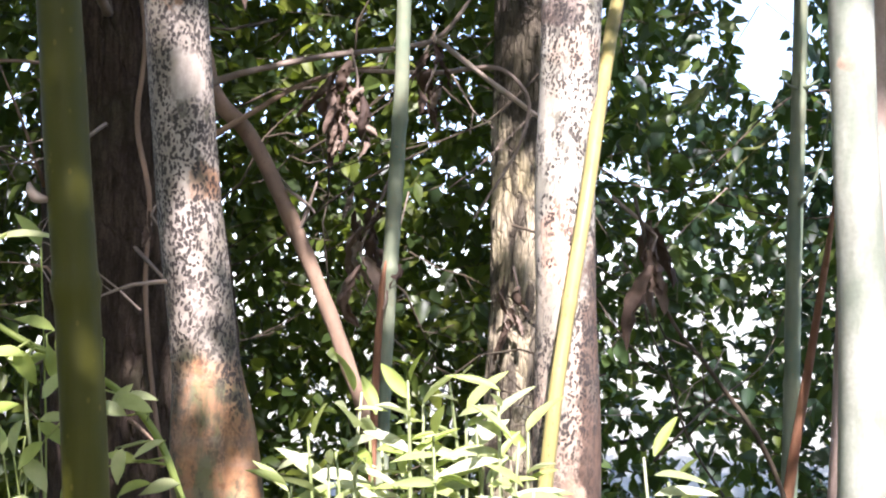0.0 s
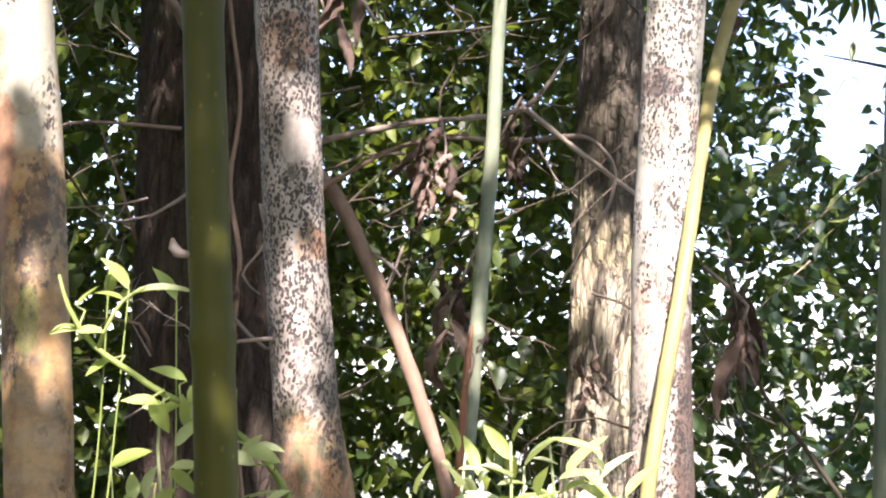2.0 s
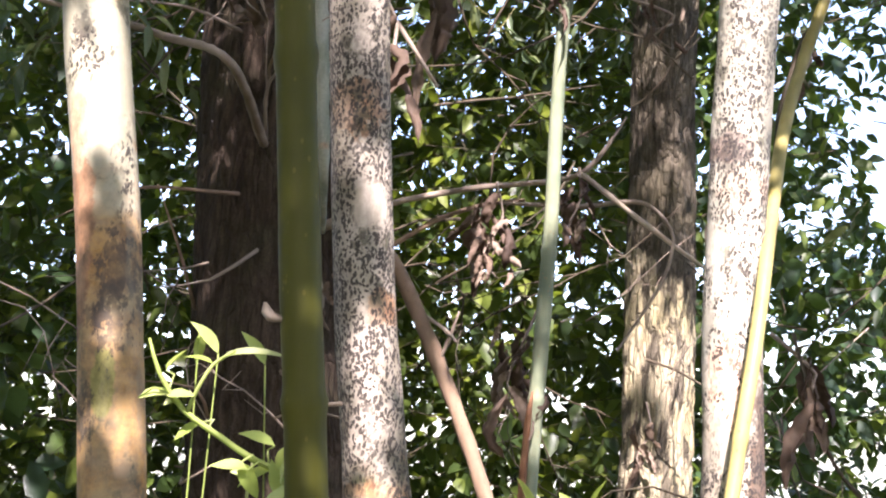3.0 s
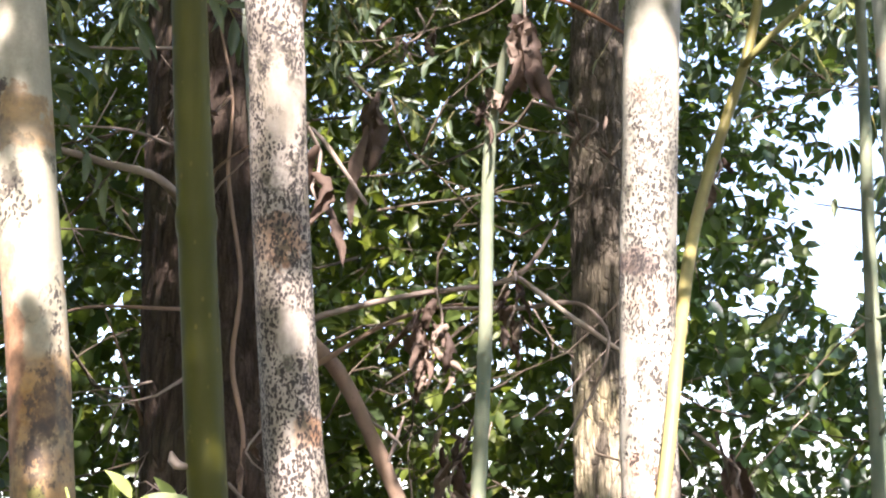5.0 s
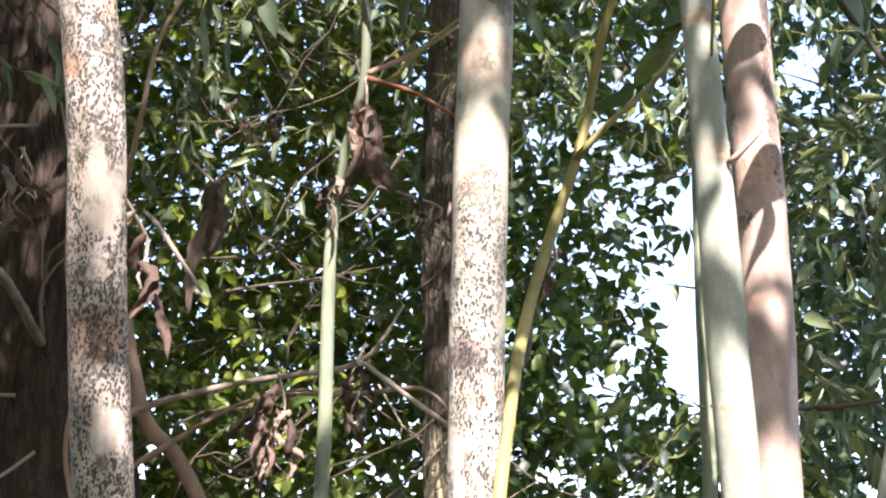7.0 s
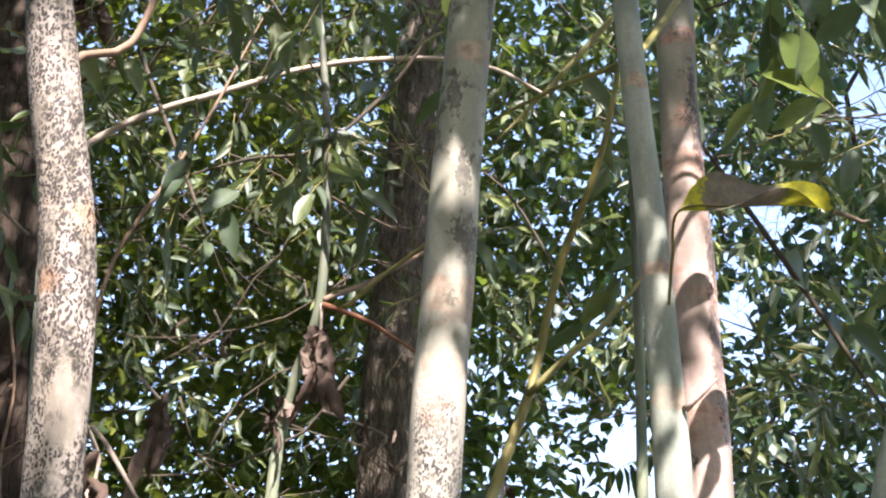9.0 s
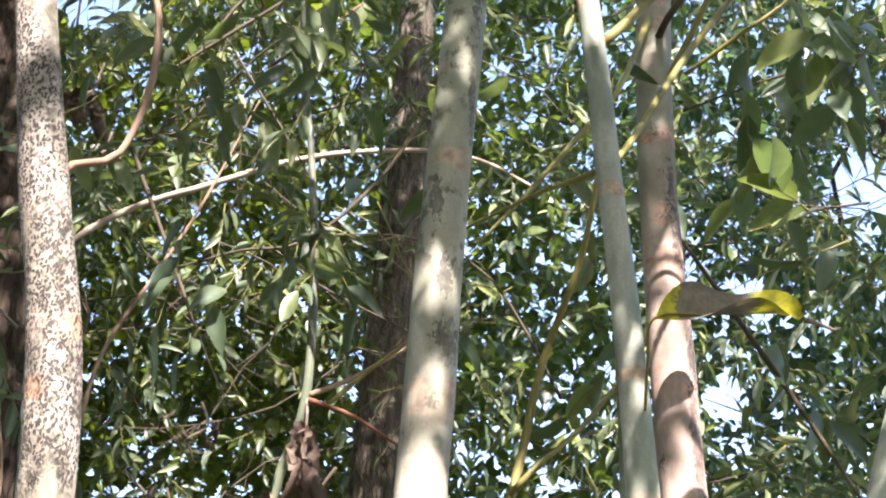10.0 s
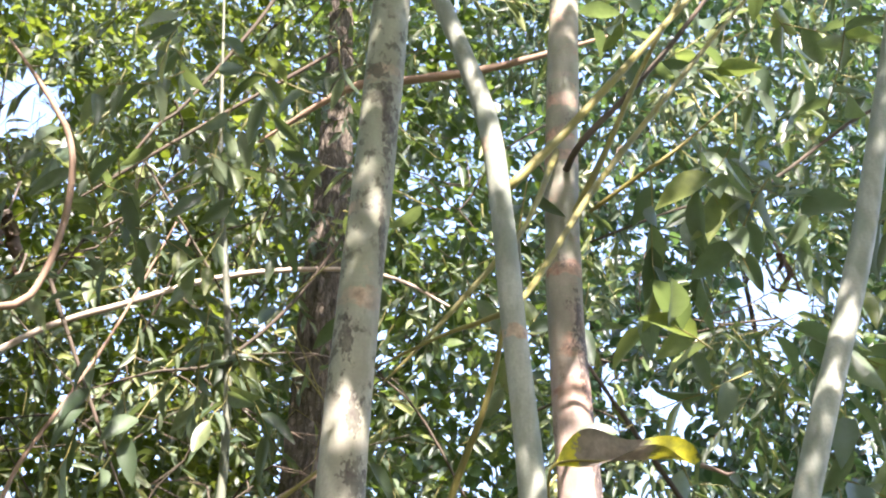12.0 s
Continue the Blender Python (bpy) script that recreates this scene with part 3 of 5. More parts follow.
TREE_E = willow([(0.39, 1.30, -0.05, 0.045), (0.42, 1.29, 0.8, 0.034), (0.434, 1.28, 1.4, 0.026), (0.430, 1.28, 1.7, 0.0235), (0.428, 1.28, 1.85, 0.0228), (0.430, 1.28, 2.0, 0.022), (0.428, 1.28, 2.3, 0.019), (0.419, 1.28, 2.55, 0.018),
                 (0.413, 1.28, 2.75, 0.0175), (0.398, 1.28, 2.93, 0.017), (0.335, 1.28, 3.17, 0.015), (0.24, 1.27, 3.5, 0.012), (0.12, 1.25, 4.1, 0.006)],
                M_BARK_E, "grey-green willow stem bending over at the top", seed=13.0, lump=0.05)
TREE_D = willow([(0.50, 1.86, -0.05, 0.06), (0.56, 1.86, 0.8, 0.05), (0.605, 1.86, 1.6, 0.042), (0.632, 1.86, 2.1, 0.041), (0.640, 1.86, 2.5, 0.040), (0.644, 1.86, 2.85, 0.0365),
                 (0.668, 1.86, 3.26, 0.036), (0.716, 1.86, 3.76, 0.034), (0.78, 1.85, 4.5, 0.02), (0.82, 1.85, 5.3, 0.007)],
                M_BARK_D, "pinkish-brown peeling willow stem with dark scars", seed=17.0, lump=0.08)
TREE_R = willow([(0.15, 1.30, -0.05, 0.035), (0.42, 1.30, 1.0, 0.028), (0.66, 1.30, 1.85, 0.0225), (0.816, 1.30, 2.29, 0.0195), (0.964, 1.30, 2.65, 0.0195), (1.045, 1.30, 2.87, 0.018), (1.2, 1.3, 3.35, 0.013), (1.4, 1.3, 4.1, 0.006)],
                M_BARK_E, "leaning pale willow stem", seed=21.0, lump=0.05)


def furrows(seed, depth, count):
    """Corky plates standing out between wandering cracks, on a lumpy trunk."""
    def f(u, s, p, r):
        turn = u + 0.30 * noise.noise(Vector((math.cos(u) + seed, math.sin(u), s * 3.1)))
        q = Vector((math.cos(turn) * r * count + seed, math.sin(turn) * r * count, s * count * 0.2))
        d = noise.voronoi(q)[0]
        plate = min(1.0, (d[1] - d[0]) * 2.6)
        b = noise.noise(Vector((math.cos(u) * 9, math.sin(u) * 9 + seed, s * 9)))
        big = noise.noise(Vector((math.cos(u) * 0.9, math.sin(u) * 0.9 + seed, s * 1.4)))
        return depth * (plate - 0.75) + depth * 0.45 * b + r * 0.1 * big
    return f


def old_tree(nodes, mat, label, seed, limbs=(), depth=0.007, plates=42.0):
    t = thing("old_tree", nodes[0][:3], label, "tree")
    tube("trunk", nodes, mat, t, 140, 0.014, furrows(seed, depth, plates))
    for n in limbs:
        tube("limb", n, M_BROWN, t, 14, 0.02, lumps(0.2, 14, seed), "bare brown slanting limb")
    return t


OLD_C = old_tree([(0.10, 4.25, -0.05, 0.17), (0.13, 4.2, 0.8, 0.135), (0.152, 4.2, 1.5, 0.118), (0.166, 4.2, 2.3, 0.113), (0.172, 4.2, 3.0, 0.107), (0.205, 4.25, 3.6, 0.100), (0.25, 4.3, 4.3, 0.095), (0.30, 4.4, 5.2, 0.08), (0.33, 4.5, 6.5, 0.05), (0.35, 4.5, 7.6, 0.02)],
                 M_ROUGH, "old furrowed grey trunk with bare buff wood low down", 2.0)
OLD_G = old_tree([(-0.74, 2.95, -0.05, 0.30), (-0.76, 2.95, 0.8, 0.245), (-0.775, 2.95, 1.5, 0.225), (-0.825, 2.95, 2.05, 0.185), (-0.845, 2.95, 2.7, 0.175), (-0.90, 2.98, 3.3, 0.155), (-0.97, 3.0, 3.85, 0.14), (-1.08, 3.0, 4.35, 0.122), (-1.45, 3.1, 6.0, 0.06), (-1.65, 3.1, 7.2, 0.02)],
                 M_ROUGH_G, "thick dark tree trunk with stringy furrowed bark", 6.0,
                 [[(-0.65, 2.86, 2.28, 0.03), (-0.586, 2.88, 2.04, 0.02), (-0.50, 2.9, 1.93, 0.0185), (-0.376, 2.9, 1.67, 0.0185), (-0.252, 2.9, 1.34, 0.0165), (-0.12, 2.85, 0.9, 0.012)]])

# ---- hedge of small trees behind ----
def field(p, s, k):
    return noise.noise(Vector((p[0] * s + k, p[1] * s, p[2] * s)))


SKY_GAPS = [(-1.50, 6.78, 0.26, 0.30), (1.40, 3.36, 0.12, 0.40), (1.30, 2.82, 0.14, 0.27), (1.35, 4.12, 0.09, 0.05), (2.98, 5.62, 0.24, 0.27), (3.02, 6.2, 0.07, 0.12), (2.26, 4.85, 0.13, 0.16), (1.92, 4.95, 0.06, 0.18), (3.38, 4.68, 0.07, 0.14), (2.05, 4.25, 0.10, 0.16)]


def open_sky(x, y, z):
    """The clear openings high between the crowns: middle and half size of each, 6 m off."""
    f = (y + 0.3) / 6.3
    u, v = x / f, (z - 1.6) / f + 1.6
    inside = 0 * u > 1
    for gx, gz, rx, rz in SKY_GAPS:
        inside = inside | (((u - gx) / rx) ** 2 + ((v - gz) / rz) ** 2 + 0.35 * np.sin(u * 23 + 2) * np.sin(v * 19) < 1)
    return inside


def keep_back(p, gen):
    x, y, z = p
    if open_sky(x, y, z):
        return False
    f = (y + 0.2) / 6.2                       # size of things grows with distance
    gx, gz = (x / f - 1.36) / 0.245, ((z - 1.53) / f + 1.53 - 3.12) / 0.57
    if gx * gx + gz * gz < 1:                 # the opening between two crowns
        return False
    dens = 0.86 + 0.8 * field(p, 1.1, 3.0) + 0.6 * field(p, 3.2, 9.0)
    if x < 0.7:
        dens += 0.15
    else:
        dens += 0.04
    if x > 0.7 and z < 1.5:
        dens -= 0.22
    if ((x / f - 1.17) / 0.24) ** 2 + (((z - 1.53) / f + 1.53 - 1.78) / 0.24) ** 2 < 1:
        dens -= 0.4
    if x < -0.7:
        dens += 0.9 if z < 4.2 else 0.45
    if z > 4.5:
        dens -= 0.27 if x > -0.6 else 0.42 if z < 5.2 else 0.6
    return gen.random() < dens


def make_hedge():
    gen = np.random.default_rng(11)
    roots = [(-3.1, 7.2), (-1.75, 7.4), (-0.5, 7.1), (0.62, 7.5), (2.2, 7.3), (3.5, 7.1)]
    seeds = [[] for _ in roots]
    wanted, count = 23000, 0
    while count < wanted:
        p = np.array([gen.uniform(-3.9, 5.2), gen.uniform(4.5, 7.6), gen.uniform(0.35, 8.9)])
        if p[0] > -0.2 and p[2] < 0.55 or (p[0] < -2.3 and p[2] > 6.5):
            continue
        if not keep_back(p, gen):
            continue
        i = int(np.argmin([abs(p[0] - r[0]) + 0.3 * abs(p[1] - r[1]) for r in roots]))
        seeds[i].append(p)
        count += 1
    shape = blade(2, 0.2, 0.22)
    trees = []
    for (x, y), s in zip(roots, seeds):
        t = thing("broadleaf_tree", (x, y, 0), "leafy small tree of a dense green hedge", "tree", "hedge trees")
        trees.append(t)
        lean = gen.uniform(-0.2, 0.2)
        tube("trunk", [(x, y, -0.05, 0.05), (x + lean * 0.4, y, 2.0, 0.035), (x + lean, y, 4.5, 0.024), (x + lean * 1.5, y, 8.2, 0.008)], M_ROUGH_G, t, 10, 0.12, lumps(0.2, 3, x))
        for k in range(11):
            z0 = 0.8 + 0.62 * k
            a = gen.uniform(0, 2 * math.pi)
            ln = gen.uniform(0.7, 1.3)
            e = (x + lean * z0 / 5 + ln * math.cos(a), y + 0.8 * ln * math.sin(a), z0 + gen.uniform(0.2, 0.8))
            mid = (x + lean * z0 / 5 + 0.5 * ln * math.cos(a), y + 0.4 * ln * math.sin(a), z0 + 0.12)
            tube("limb", [(x + lean * z0 / 5, y, z0, 0.018), (*mid, 0.012), (*e, 0.004)], M_TWIG, t, 6, 0.1)
        s = np.array(s)
        head = unit(gen.normal(0, 1, s.shape) * [1, 0.8, 0.6] + [0, -0.25, -0.05])
        lines, pos, d = twigs_with_leaves(s, head, gen.uniform(0.18, 0.36, len(s)), 0.036, 0.6, gen)
        twig_mesh("branchwork", lines, 0.0026, M_TWIG, t)["kind"] = "stuff"
        clear = ~open_sky(pos[:, 0], pos[:, 1], pos[:, 2])
        pos, d = pos[clear], d[clear]
        n = len(pos)
        up = unit(gen.normal(0, 0.55, (n, 3)) + [0, -0.35, 0.75])
        size = gen.uniform(0.05, 0.108, n)
        c = leaf_cloud("crown", pos, d, up, size, size * gen.uniform(0.52, 0.68, n), shape, M_LEAF_COOL if x > 1 else M_LEAF_WARM if x < 0 else M_LEAF_BACK, t, "glossy dark green oval leaves")
        c["kind"] = "stuff"
    return trees


HEDGE = make_hedge()


# ---- unseen shade tree added over and behind the camera ----
def leafy(p):
    """How full of leaves the unseen roof is at p. It is thinned where sun should fall on the row of stems, and broken
    into clumps.
    """
    k = (p[1] - 1.4) / TO_SUN[1]
    x, z = p[0] - TO_SUN[0] * k, p[2] - TO_SUN[2] * k
    clump = noise.noise(Vector((x * 4.5, z * 3.4, 1.7))) + 0.6 * noise.noise(Vector((x * 11, z * 9, 4.1)))
    level = -0.30 if z < 3.6 else (0.0 if z < 4.5 else 0.7 if x < 1.0 else 0.2)
    if x < -0.28 and z > 3.0:                 # deep shade on the dark trunk and what stands behind it
        level = -0.55
    if 0.38 < x < 0.76 and 4.98 < z < 7.2:
        level = -0.9
    if -1.0 < x < 1.0 and 0.5 < z < 3.0 or -0.28 < x < 1.0 and 0.5 < z < 3.6:      # here the low boughs give the shade
        level = 0.55
    if 0.55 < x < 0.95 and 3.3 < z < 4.2:
        level = -0.4
    if 0.05 < x < 0.25 and 1.5 < z < 2.33 or 0.36 < x < 0.52 and 1.1 < z < 1.75 or -0.11 < x < 0.26 and 0.95 < z < 1.3 or -0.5 < x < -0.12 and 0.6 < z < 0.96:
        level = 1.1
    if 0.38 < x < 0.85 and 4.3 < z < 4.98:
        level = 0.75
    return 1.0 if clump > level else 0.0


def make_shade():
    gen = np.random.default_rng(5)
    t = thing("unseen_shade_tree", (-1.4, -2.6, 0), "unseen leafy tree added overhead to shade the stems", "tree")
    tube("trunk", [(-1.4, -2.6, -0.05, 0.16), (-1.4, -2.5, 1.8, 0.13), (-1.5, -2.2, 3.6, 0.10), (-1.6, -1.6, 5.0, 0.06), (-1.7, -0.6, 6.2, 0.03)], M_ROUGH_G, t, 20, 0.1, lumps(0.15, 3, 4))
    for e in ((2.4, -3.7, 5.6), (-2.8, -0.6, 5.6), (-2.2, 1.6, 6.0), (2.8, 0.8, 6.1)):
        tube("limb", [(-1.53, -2.05, 4.1, 0.045), (e[0] * 0.5 - 0.8, e[1] * 0.5 - 1.0, e[2] * 0.5 + 2.3, 0.025), (*e, 0.006)], M_ROUGH_G, t, 8, 0.12)
    s = []
    while len(s) < 7500:
        p = np.array([gen.uniform(-3.2, 3.8), gen.uniform(-3.8, 2.8), gen.uniform(5.0, 6.5)])
        if p[2] < 4.8 + 0.25 * max(0, p[1]):
            continue
        s.append(p)
    s = np.array(s)
    head = unit(gen.normal(0, 1, s.shape) * [1, 1, 0.4])
    lines, pos, d = twigs_with_leaves(s, head, gen.uniform(0.2, 0.4, len(s)), 0.05, 0.6, gen)
    keep = np.array([gen.random() < leafy(p) for p in pos])
    pos, d = pos[keep], d[keep]
    n = len(pos)
    twig_mesh("branchwork", lines[::4], 0.003, M_TWIG, t)["kind"] = "stuff"
    c = leaf_cloud("crown", pos, d, unit(gen.normal(0, 0.5, (n, 3)) + [0, 0, 0.9]), gen.uniform(0.08, 0.12, n), gen.uniform(0.045, 0.065, n), blade(2, 0.2, 0.2), M_LEAF_WILLOW, t)
    c["kind"] = "stuff"


make_shade()


def make_high_crown():
    """A taller unseen crown, added above it to throw broken shade on the hedge and on the old trunk's upper part."""
    gen = np.random.default_rng(77)
    t = thing("unseen_shade_tree", (3.6, 1.2, 0), "unseen tall tree added to shade the hedge", "tree")
    tube("trunk", [(3.6, 1.2, -0.05, 0.17), (3.55, 1.25, 3.0, 0.13), (3.3, 1.5, 5.6, 0.09), (2.6, 1.9, 6.8, 0.05), (1.2, 2.2, 7.3, 0.02)], M_ROUGH_G, t, 18, 0.12, lumps(0.15, 3, 8))
    for e in ((-1.6, 2.4, 7.3), (0.4, 4.2, 7.3), (1.6, 0.5, 7.2)):
        tube("limb", [(2.8, 1.8, 6.6, 0.04), (0.5 * e[0] + 1.3, 0.5 * e[1] + 1.0, 7.1, 0.022), (*e, 0.006)], M_ROUGH_G, t, 8, 0.12)
    s = gen.uniform((-3.2, 0.3, 6.9), (3.5, 4.8, 7.7), (4200, 3))
    lines, pos, d = twigs_with_leaves(s, unit(gen.normal(0, 1, s.shape) * [1, 1, 0.4]), gen.uniform(0.2, 0.4, len(s)), 0.05, 0.6, gen)
    k = (pos[:, 1] - 1.4) / TO_SUN[1]
    qx, qz = pos[:, 0] - TO_SUN[0] * k, pos[:, 2] - TO_SUN[2] * k
    keep = []
    for x, z in zip(qx, qz):
        clump = noise.noise(Vector((x * 3.2, z * 2.8, 21.7))) + 0.6 * noise.noise(Vector((x * 9, z * 8, 14.1)))
        level = 0.6 if z < 6.7 else -0.12 if z < 9.2 else 0.1
        if 0.44 < x < 0.80 and 6.6 < z < 8.2:
            level = -0.6
        keep.append(clump > level)
    pos, d = pos[np.array(keep)], d[np.array(keep)]
    n = len(pos)
    twig_mesh("branchwork", lines[::4], 0.003, M_TWIG, t)["kind"] = "stuff"
    c = leaf_cloud("crown", pos, d, unit(gen.normal(0, 0.5, (n, 3)) + [0, -0.4, 0.8]), gen.uniform(0.09, 0.13, n), gen.uniform(0.05, 0.07, n), blade(2, 0.2, 0.2), M_LEAF_BACK, t)
    c["kind"] = "stuff"


make_high_crown()


def low_leafy(x, z):
    """The same for the low boughs, at the place (x, z) on the row of stems that they shade."""
    clump = noise.noise(Vector((x * 7.0, z * 5.0, 8.3))) + 0.5 * noise.noise(Vector((x * 17, z * 13, 2.2)))
    level = 0.05 if z < 2.4 else (-0.28 if x > -0.2 else -0.1)
    if -0.48 < x < -0.2:
        level = 0.95 if 1.78 < z < 2.9 else 0.4 if 1.6 < z < 1.8 else 0.1 if 1.5 < z < 1.61 else -0.1
    if 0.03 < x < 0.27 and 1.3 < z < 2.6:
        level = 0.6 if z < 1.5 else 1.1 if z < 2.33 else 0.3
    if -0.72 < x < -0.48:
        level = 0.9 if 1.42 < z < 1.66 else -0.1 if z > 1.6 else -0.4 if 1.31 < z else 0.25
    if 0.33 < x < 0.56 and 1.1 < z < 2.86:
        level = 1.0 if z < 1.75 else 0.2 if z < 2.22 else -0.5 if z < 2.6 else 0.4
    if 0.62 < x < 0.82 and 2.5 < z < 3.3:
        level = 0.35
    if -0.48 < x < -0.355 and 0.66 < z < 1.02 or -0.27 < x < -0.20 and 1.26 < z < 1.33 or -0.10 < x < 0.26 and 1.04 < z < 1.3:
        level = 0.9
    if 0.5 < z < 0.82 and -0.5 < x < -0.12 or 0.8 < z < 0.96 and (-0.5 < x < -0.33 or -0.27 < x < -0.12):
        level = 1.1
    elif -0.352 < x < -0.17 and 0.82 < z < 1.05 or -0.37 < x < -0.30 and 1.04 < z < 1.34:
        level = -2.0
    if 0.245 < x < 0.35 and 1.93 < z < 2.5:
        level = -0.8
    if -0.15 < x < 0.12 and 2.95 < z < 3.6:
        level = 0.9
    if abs(x + 0.3365 + 0.2 * (z - 1.24)) < 0.024 and 1.25 < z < 1.75 or -0.308 < x < -0.276 and 0.45 < z < 0.84:
        level = -2.0
    return clump > level


def make_low_boughs():
    """Leafy boughs added close overhead, out of the camera's sight, that break the sun into spots."""
    gen = np.random.default_rng(41)
    t = thing("unseen_shade_tree", (2.3, -1.6, 0), "unseen low willow boughs added to dapple the sun", "tree")
    tube("trunk", [(2.3, -1.6, -0.05, 0.07), (2.2, -1.4, 1.8, 0.055), (2.0, -1.1, 3.4, 0.04), (1.5, -0.7, 4.4, 0.02), (0.9, -0.3, 5.1, 0.006)], M_BARK_E, t, 14, 0.06, lumps(0.1, 5, 3))
    for e in ((1.4, 0.5, 5.0), (1.2, -1.6, 4.0)):
        tube("limb", [(1.9, -1.03, 3.6, 0.016), (0.5 * e[0] + 0.9, 0.5 * e[1] - 0.5, 0.5 * e[2] + 1.9, 0.010), (*e, 0.003)], M_BARK_E, t, 8, 0.06)
    s = []
    while len(s) < 2600:
        q = Vector((gen.uniform(-1.1, 1.1), 1.4, gen.uniform(0.4, 3.7)))
        p = q + TO_SUN * gen.uniform(1.25, 3.3)
        if p[2] > 2.15 + max(0.0, p[1] + 0.4) * 1.0:
            s.append(np.array(p))
    while len(s) < 3150:                      # a thick spray added to shade the green cane
        q = Vector((gen.uniform(-0.42, -0.28), 1.4, gen.uniform(0.45, 1.75)))
        p = q + TO_SUN * gen.uniform(1.6, 3.3)
        if (q[2] < 1.05 or q[0] < -0.32) and (q[2] > 1.0 or -0.316 < q[0] < -0.270) and p[2] > 2.15 + max(0.0, p[1] + 0.4) * 1.0:
            s.append(np.array(p))
    s = np.array(s)
    lines, pos, d = twigs_with_leaves(s, unit(gen.normal(0, 1, s.shape) * [1, 1, 0.5]), gen.uniform(0.12, 0.3, len(s)), 0.04, 0.55, gen)
    k = (pos[:, 1] - 1.4) / TO_SUN[1]
    qx, qz = pos[:, 0] - TO_SUN[0] * k, pos[:, 2] - TO_SUN[2] * k
    keep = np.array([low_leafy(x, z) for x, z in zip(qx, qz)]) & (pos[:, 2] > 2.1 + np.maximum(0, pos[:, 1] + 0.4))
    pos, d = pos[keep], d[keep]
    n = len(pos)
    c = leaf_cloud("crown", pos, d, unit(gen.normal(0, 0.5, (n, 3)) + [0, -0.4, 0.8]), gen.uniform(0.06, 0.10, n), gen.uniform(0.028, 0.04, n), blade(3, 0.25, 0.2), M_LEAF_WILLOW, t)
    c["kind"] = "stuff"


make_low_boughs()

# ---- canes and shoots ----
def cane(name, nodes, mat, label, category, joints=(), sides=14, seed=0.0):
    """An upright stem with swollen joints at the given heights."""
    t = thing(name, nodes[0][:3], label, category)

    def relief(u, s, p, r):
        k = sum(math.exp(-((p[2] - z) / 0.006) ** 2) for z in joints)
        return r * (0.16 * k + 0.05 * noise.noise(Vector((math.cos(u) + seed, math.sin(u), s * 12))))
    tube("stem", nodes, mat, t, sides, 0.008 if joints else 0.025, relief)
    return t


CANE_F = cane("green_cane", [(-0.13, 0.72, -0.03, 0.016), (-0.165, 0.72, 0.8, 0.015), (-0.187, 0.72, 1.38, 0.0138), (-0.204, 0.72, 1.62, 0.0138), (-0.217, 0.72, 1.80, 0.0136), (-0.2295, 0.72, 1.98, 0.0132), (-0.252, 0.72, 2.13, 0.0125), (-0.31, 0.72, 2.35, 0.011), (-0.44, 0.72, 2.7, 0.006)],
              M_CANE, "thick olive-green shrub cane with ringed joints", "cane", (1.20, 1.53, 1.757, 2.05), 18, 2.0)
tube("bud", [(-0.212, 0.712, 1.583, 0.002), (-0.2185, 0.709, 1.584, 0.0036), (-0.2215, 0.708, 1.588, 0.0034), (-0.2222, 0.707, 1.593, 0.001)], M_DEADTWIG, CANE_F, 8, 0.003, label="dried pale bud")
POLE_T = cane("broken_stem", [(-0.19, 2.35, -0.03, 0.02), (-0.165, 2.35, 0.9, 0.0175), (-0.149, 2.35, 1.4, 0.0155), (-0.133, 2.35, 1.67, 0.0148), (-0.117, 2.35, 1.93, 0.014), (-0.110, 2.35, 2.15, 0.0135), (-0.100, 2.35, 2.33, 0.012), (-0.072, 2.30, 2.46, 0.0105), (-0.024, 2.22, 2.60, 0.010), (-0.019, 2.2, 2.89, 0.009), (-0.038, 2.2, 3.17, 0.0078), (-0.07, 2.2, 3.5, 0.006), (-0.1, 2.2, 4.2, 0.002)],
              M_POLE, "slender grey-green stem with a cracked elbow", "stem", (1.61, 1.89, 2.31), 12, 4.0)
tube("split_sheath", [(-0.168, 2.325, 1.2, 0.007), (-0.160, 2.325, 1.42, 0.0075), (-0.150, 2.33, 1.58, 0.006), (-0.143, 2.33, 1.625, 0.002)], M_RUST, POLE_T, 7, 0.03, label="rust-brown split bark strip")
POLE_R = cane("slender_stem", [(0.53, 2.3, -0.03, 0.02), (0.56, 2.3, 0.8, 0.0165), (0.586, 2.3, 1.3, 0.015), (0.596, 2.3, 1.6, 0.0145), (0.607, 2.3, 1.84, 0.014), (0.618, 2.3, 2.12, 0.013), (0.64, 2.3, 2.6, 0.010), (0.66, 2.3, 3.4, 0.004)],
              M_POLE, "slender grey-green upright stem", "stem", (1.84, 1.4), 12, 6.0)
cane("rust_stem", [(0.40, 2.0, -0.03, 0.011), (0.47, 2.0, 0.9, 0.0095), (0.514, 2.0, 1.24, 0.009), (0.557, 2.0, 1.485, 0.0065), (0.581, 2.0, 1.62, 0.005), (0.60, 2.0, 1.74, 0.002)], M_RUST, "thin rust-brown leaning stem", "stem", (), 8)
